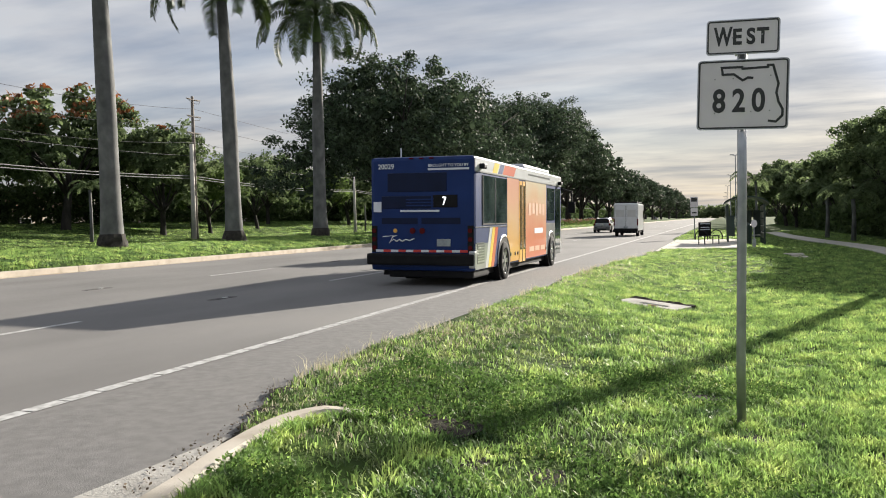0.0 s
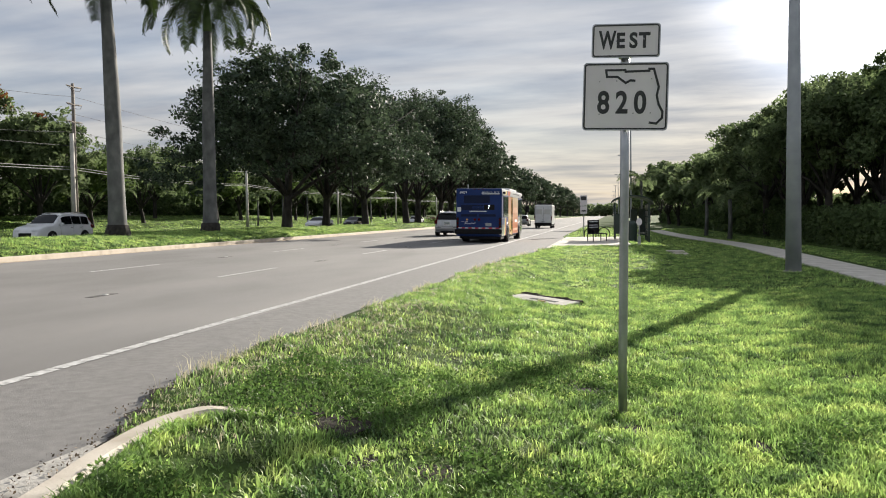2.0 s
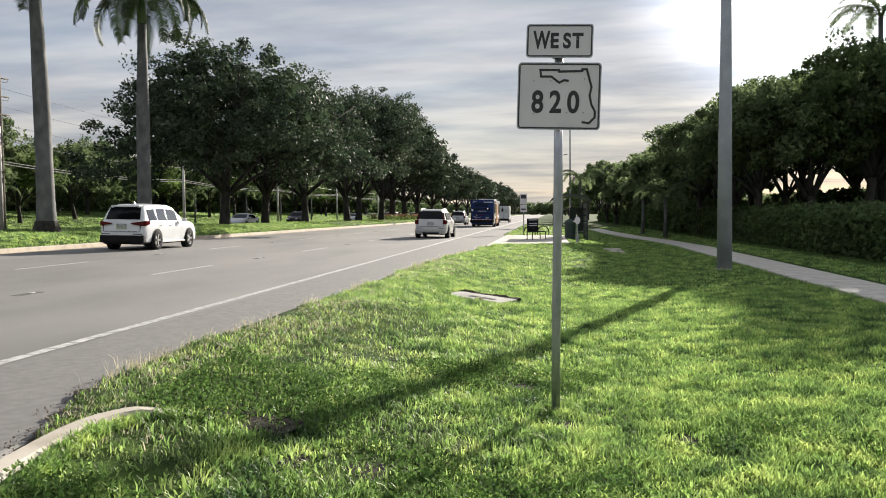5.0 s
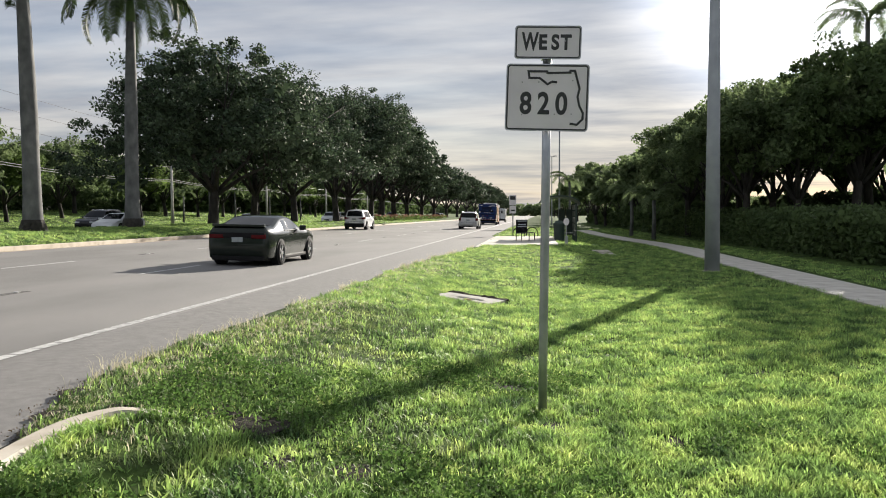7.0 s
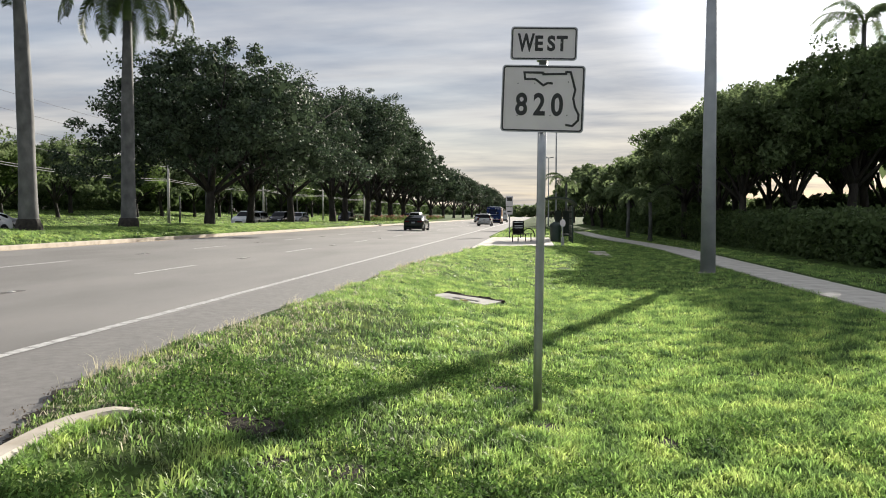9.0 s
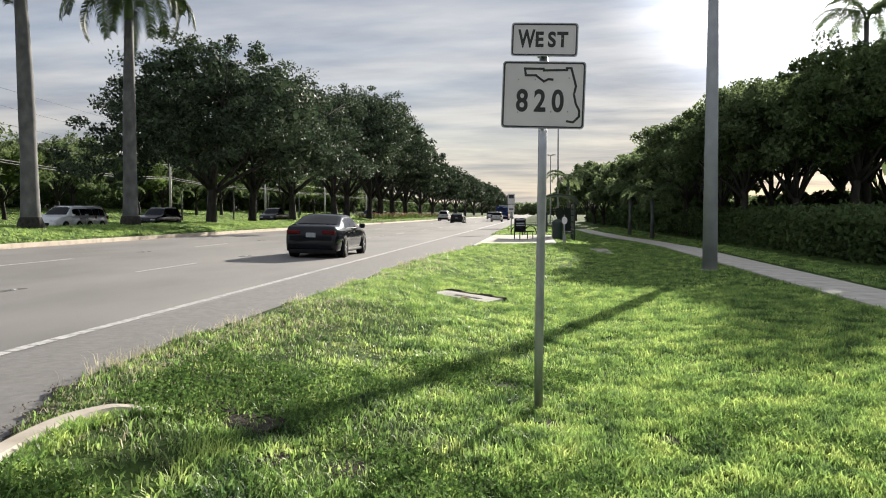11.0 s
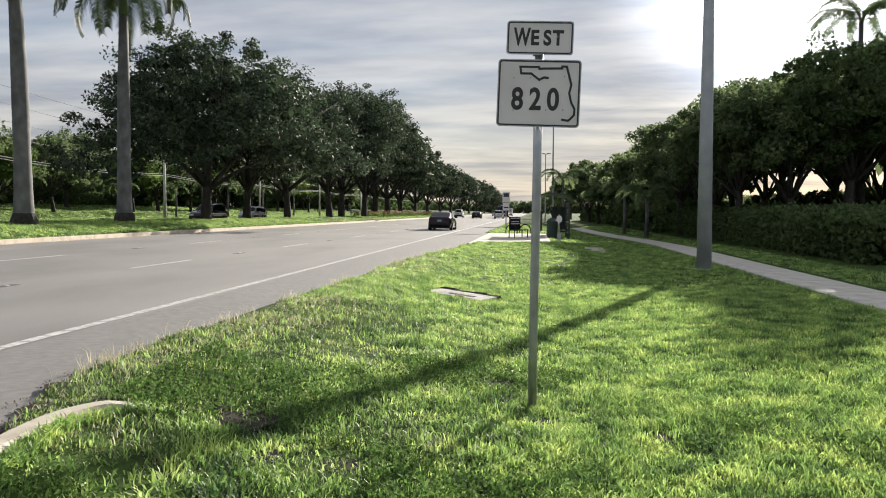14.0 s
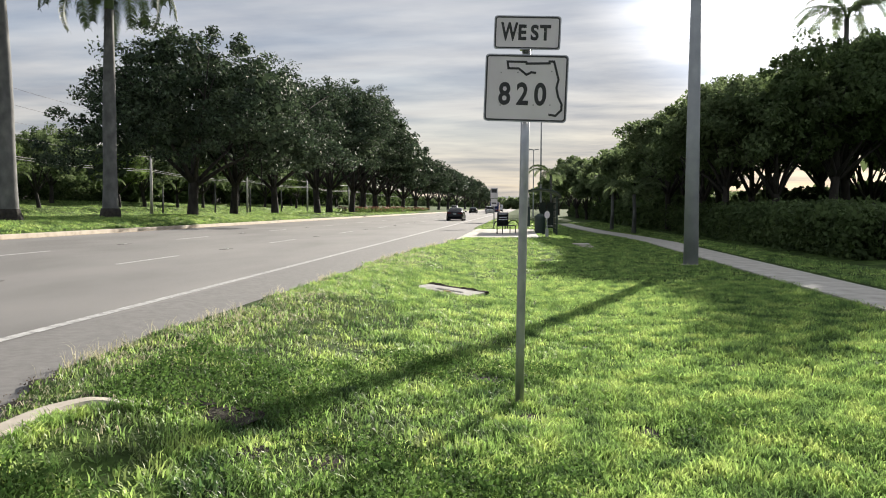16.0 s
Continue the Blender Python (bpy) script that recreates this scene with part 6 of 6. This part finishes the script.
    part("corner", boxm(w - .12, w + .03, -.10, .12, .44, .84, bevel=.04), M["silver"], root, "scuffed silver corner")
    # plain black block filling the dark zone below the rear bumper
    part("rear_underblock", boxm(-w + .42, w - .06, .1, 1.4, .20, .50, bevel=.04), M["black"], root)
    for k in range(12):
        x = -1.15 + .19 * k
        part("reflector", boxm(x, x + .185, -.018, .01, .80, .855), M["redwhite"] if k % 2 else M["text_white"], root)
    # right side (x = +w): printed wrap, windows and doors
    def side(name, y0, y1, z0, z1, m, lab="", out=.006, under=None):
        return part(name, boxm(w - .01, w + out, y0, y1, z0, z1), m, under or root, lab)
    def slant(name, ya, yb, m, z0=.40, z1=1.36, lean=.42, out=.008):
        bm = loft(bmesh.new(), [[(x, ya, z0), (x, yb, z0), (x, yb + lean, z1), (x, ya + lean, z1)] for x in (w, w + out)])
        return part(name, bm, m, root)
    side("skirt_panel", .05, 1.3, .40, 1.0, M["silver"], "silver skirt panel")
    v = side("side_vent", .16, .78, .52, 1.02, M["grey"], "grey louvred vent", .010)
    for k in range(7):
        side("louvre", .19, .75, .56 + .064 * k, .585 + .064 * k, M["silver"], "", .016, v)
    slant("stripe", .86, 1.10, M["white"]); slant("stripe", 1.12, 1.36, M["yellow"], out=.009); slant("stripe", 1.38, 1.64, M["redor"], out=.0085)
    side("wrap_panel", 3.0, 4.3, .42, 2.66, M["wrap_pale"], "peach to amber wrap panel")
    side("wrap_panel", 5.12, 8.05, .42, 2.66, M["wrap_orange"], "orange-red wrap panel fading to cream", .007)
    side("wrap_panel", 8.05, L - .12, .42, 1.42, M["silver"], "pale wrap panel", .007)
    side("upper_band", .04, L - .08, 2.68, 2.97, M["white"], "white upper band", .009)
    slant("band_stripe", 1.5, 1.95, M["yellow"], 2.70, 2.95, .25, .012)
    slant("band_stripe", 2.05, 2.45, M["busblue"], 2.70, 2.95, .25, .0125)
    slant("band_stripe", 2.5, 3.7, M["redor"], 2.70, 2.95, .25, .012)
    side("band_lettering", 5.4, 8.6, 2.82, 2.87, M["grey"], "fine grey lettering", .012)
    side("rail", .05, L - .1, 2.655, 2.685, M["alloy"], "bright trim rail", .016)
    side("rail", .05, 3.0, 1.37, 1.39, M["alloy"], "bright trim rail", .014)
    for k in range(5):
        side("lettering", 5.5 + .48 * k, 5.82 + .48 * k, 1.66 + .05 * (k % 2), 2.02, M["wrap_letter"], "pale lettering", .012)
    side("lettering", 6.3, 7.5, 1.12, 1.28, M["text_white"], "white lettering", .012)
    for k in range(3):
        side("lettering", 5.6 + .78 * k, 6.22 + .78 * k, .60, .74, M["wrap_letter"], "pale lettering", .012)
    for y0, y1 in ((.62, 1.72), (1.76, 2.92)):
        wdw = side("side_window", y0, y1, 1.43, 2.60, M["bus_glass"], "tinted window", .014)
        part("frame", boxm(w + .012, w + .020, y0, y0 + .035, 1.43, 2.60), M["black"], wdw)
        part("frame", boxm(w + .012, w + .020, y0, y1, 1.43, 1.465), M["black"], wdw)
    side("side_window", 8.2, 9.4, 1.5, 2.55, M["bus_glass"], "tinted window", .014)
    for y0 in (4.34, 4.73):
        dr = side("rear_door", y0, y0 + .37, .36, 2.62, M["amber"], "amber rear door", .012)
        part("pane", boxm(w + .011, w + .018, y0 + .10, y0 + .25, .7, 2.5), M["bus_glass"], dr)
        part("seal", boxm(w + .011, w + .019, y0 + .34, y0 + .37, .36, 2.62), M["black"], dr)
    side("front_door", 9.55, 10.45, .36, 2.58, M["bus_glass"], "glazed front door", .014)
    part("camera_pod", boxm(w, w + .14, .35, .6, 2.74, 2.86, bevel=.03), M["black"], root)
    part("camera_pod", boxm(w, w + .14, 10.0, 10.25, 2.70, 2.82, bevel=.03), M["black"], root)
    for s in (-1, 1):
        part("mirror_arm", tube(bmesh.new(), [(s * w, L - .1, 2.6), (s * (w + .35), L + .15, 2.5), (s * (w + .35), L + .15, 2.1)], .03, 6), M["black"], root)
        part("mirror", boxm(s * (w + .35) - .12, s * (w + .35) + .12, L + .1, L + .2, 1.75, 2.15, bevel=.03), M["black"], root)
        for yy in (2.62, 8.85):
            part("wheel_arch", tube(bmesh.new(), [(s * (w - .3), yy, .52), (s * (w + .016), yy, .52)], .60, 26), M["black"], root)
            part("arch_trim", tube(bmesh.new(), [(s * (w + .012), yy + .62 * math.cos(a), .52 + .62 * math.sin(a)) for a in np.linspace(-.15, math.pi + .15, 18)], .017, 6), M["alloy"], root)
            wheel(root, s * (w - .085), yy, .49, .29, M["alloy"], s, 6)
        for y in (3.35, 3.85, 4.15, 8.0):
            part("side_lamp", tube(bmesh.new(), [(s * w, y, .62), (s * (w + .02), y, .62)], .05, 10), M["black"], root)
    # left side windows
    for k in range(6):
        part("side_window", boxm(-w - .014, -w + .01, .9 + 1.55 * k, 2.36 + 1.55 * k, 1.42, 2.68), M["glass"], root)
    part("windscreen", boxm(-w + .1, w - .1, L - .02, L + .012, 1.1, 2.75), M["glass"], root)
    part("antenna", tube(bmesh.new(), [(-.7, .5, H), (-.7, .5, H + .25)], .02, 6), M["white"], root)
    return root


def motions():
    D = (0.0, 16.0)
    # name, builder, lane x, height there, rows of (seconds, y of the rear or middle)
    def drive(ob, x, rows, turn=0, z=None):
        rows = [r if len(r) == 3 else (*r, x) for r in rows]
        walk(ob, [(t, pose(q, y, road_z(q) + 0.002 if z is None else z, 0, math.degrees(0.0195) if z is None else 0, turn)) for t, y, q in rows])
    drive(bus(), -7.4, [(0, 17.3, -6.74), (.5, 23.8, -6.84), (1.0, 30.7, -6.95), (1.5, 37.4, -7.08), (2, 44.4, -7.18), (3, 60.2, -7.3), (4, 76), (5, 90.5), (7.5, 126), (9, 147.5), (11.5, 183), (14.5, 222), (16, 240)])
    drive(van("delivery_van", "white high-roofed delivery van on the road ahead"), -7.5, [(0, 71), (.5, 77.5), (1.5, 90.5), (2.5, 104), (3.5, 117), (5, 138), (7.5, 174), (9, 197), (16, 320)])
    drive(car("grey_car", "grey hatchback driving ahead", M["grey"], 4.4, 1.8, 1.5, "suv"), -11.6, [(0, 86), (.5, 92), (1.5, 105), (3.5, 133), (8, 210), (16, 350)])
    drive(car("silver_suv", "silver sport utility vehicle driving ahead", M["silver"], 4.8, 1.95, 1.78, "suv"), -11.6, [(0, 30), (.5, 37.5), (1.5, 53), (2.5, 67), (3.5, 82), (4.5, 97), (5, 106), (7.5, 146), (9, 172), (16, 300)])
    drive(car("white_suv", "pearl white large sport utility vehicle with red upright tail lights", M["pearl"], 4.95, 2.0, 1.77, "suv", wheel_r=.39), -7.15, [(0, -34.5), (2.0, 0.4), (2.5, 9.1), (3, 17.6), (3.5, 25.6), (4.5, 42.4), (5, 51.0), (7.5, 94), (8, 102.3), (9, 118), (11.5, 154), (14.5, 186), (16, 200)])
    drive(car("white_crossover", "white crossover car in the lane by the median", M["white"], 4.85, 1.92, 1.80, "suv", wheel_r=.385, sleek=True), -16.3, [(0, -73), (4, 10.6), (4.5, 21.0), (5, 31.4), (7.3, 79.6), (8, 94.0), (9, 112), (11.5, 151.5), (14.5, 190), (16, 206)])
    drive(car("dark_coupe", "dark green muscle coupe with black roof", M["olive"], 5.0, 1.92, 1.45, "coupe"), -11.5, [(0, -150, -7.4), (5.2, -24, -7.4), (6.5, 11, -7.9), (7.3, 32.4, -8.95), (8, 51.6, -10.1), (9, 77.5, -11.3), (11.3, 125, -11.5), (12.5, 147, -11.5), (14.5, 181, -11.5), (16, 204, -11.5)])
    drive(car("black_sedan", "black saloon car with pale number plate", M["blackcar"], 4.88, 1.84, 1.44, "sedan", wheel_r=.34), -7.1, [(0, -82, -8.8), (8.5, 2.6, -8.8), (9.2, 9.4, -8.7), (10.2, 19.3, -7.8), (11.3, 31.2, -7.2), (12.5, 45.8), (14.5, 71.5), (16, 91.5)])
    # oncoming
    def come(name, label, paint, kind, size, x, ta, ya, tb, yb):
        v = (yb - ya) / (tb - ta)
        drive(car(name, label, paint, *size, kind), x, [(0, ya - v * ta), (8, ya + v * (8 - ta)), (16, ya + v * (16 - ta))], 180, 0.653)
    S, N, P = (4.8, 1.92, 1.75), (4.7, 1.82, 1.46), (5.8, 2.0, 1.9)
    lab = "passing beyond the median"
    come("white_minivan", "white minivan " + lab, M["white"], "suv", S, -31, .5, 68, 2.0, 40.6)
    come("white_sedan", "white saloon car " + lab, M["white"], "sedan", N, -31, 1.5, 93, 3.5, 57.3)
    come("black_car", "black saloon car " + lab, M["blackcar"], "sedan", N, -34, 1.5, 117, 4.5, 50.5)
    drive(car("white_sedan", "white saloon car slowing " + lab, M["white"], *N, "sedan"), -29.6, [(0, 160), (2.5, 115), (4.5, 83), (5, 76), (6.2, 62), (7.5, 50.2), (8, 46.2), (8.5, 42.7), (9.2, 38.4), (16, -10)], 180, 0.653)
    drive(car("black_suv", "black sport utility vehicle " + lab, M["blackcar"], *S, "suv"), -34.5, [(0, 229), (4.5, 121), (5, 109), (7.5, 49), (8, 37.5), (16, -140)], 180, 0.653)
    come("silver_sedan", "silver saloon car " + lab, M["silver"], "sedan", N, -32, 7.5, 76.5, 8.5, 54.7)
    come("white_suv_oncoming", "white sport utility vehicle " + lab, M["white"], "suv", S, -31, 7.3, 114.4, 9.2, 81.5)
    come("grey_suv", "dark grey sport utility vehicle " + lab, M["grey"], "suv", S, -34, 8, 137, 9.2, 110.4)
    come("silver_suv_oncoming", "silver sport utility vehicle " + lab, M["silver"], "suv", S, -31, 11.3, 46.5, 12.5, 25)
    come("black_suv", "black sport utility vehicle " + lab, M["blackcar"], "suv", S, -31, 11.3, 59, 12.5, 39.3)
    come("black_pickup", "black pickup truck " + lab, M["blackcar"], "pickup", P, -31, 11.3, 88, 12.5, 64.8)
    come("black_suv", "large black sport utility vehicle " + lab, M["blackcar"], "suv", (5.3, 2.0, 1.9), -31, 12.5, 112.2, 14.5, 63.3)
    come("white_suv_oncoming", "white sport utility vehicle " + lab, M["white"], "suv", S, -34, 12.5, 136, 14.0, 97)
    come("grey_suv", "dark grey sport utility vehicle " + lab, M["grey"], "suv", S, -34, 12.5, 136.5, 15.2, 64)


motions()
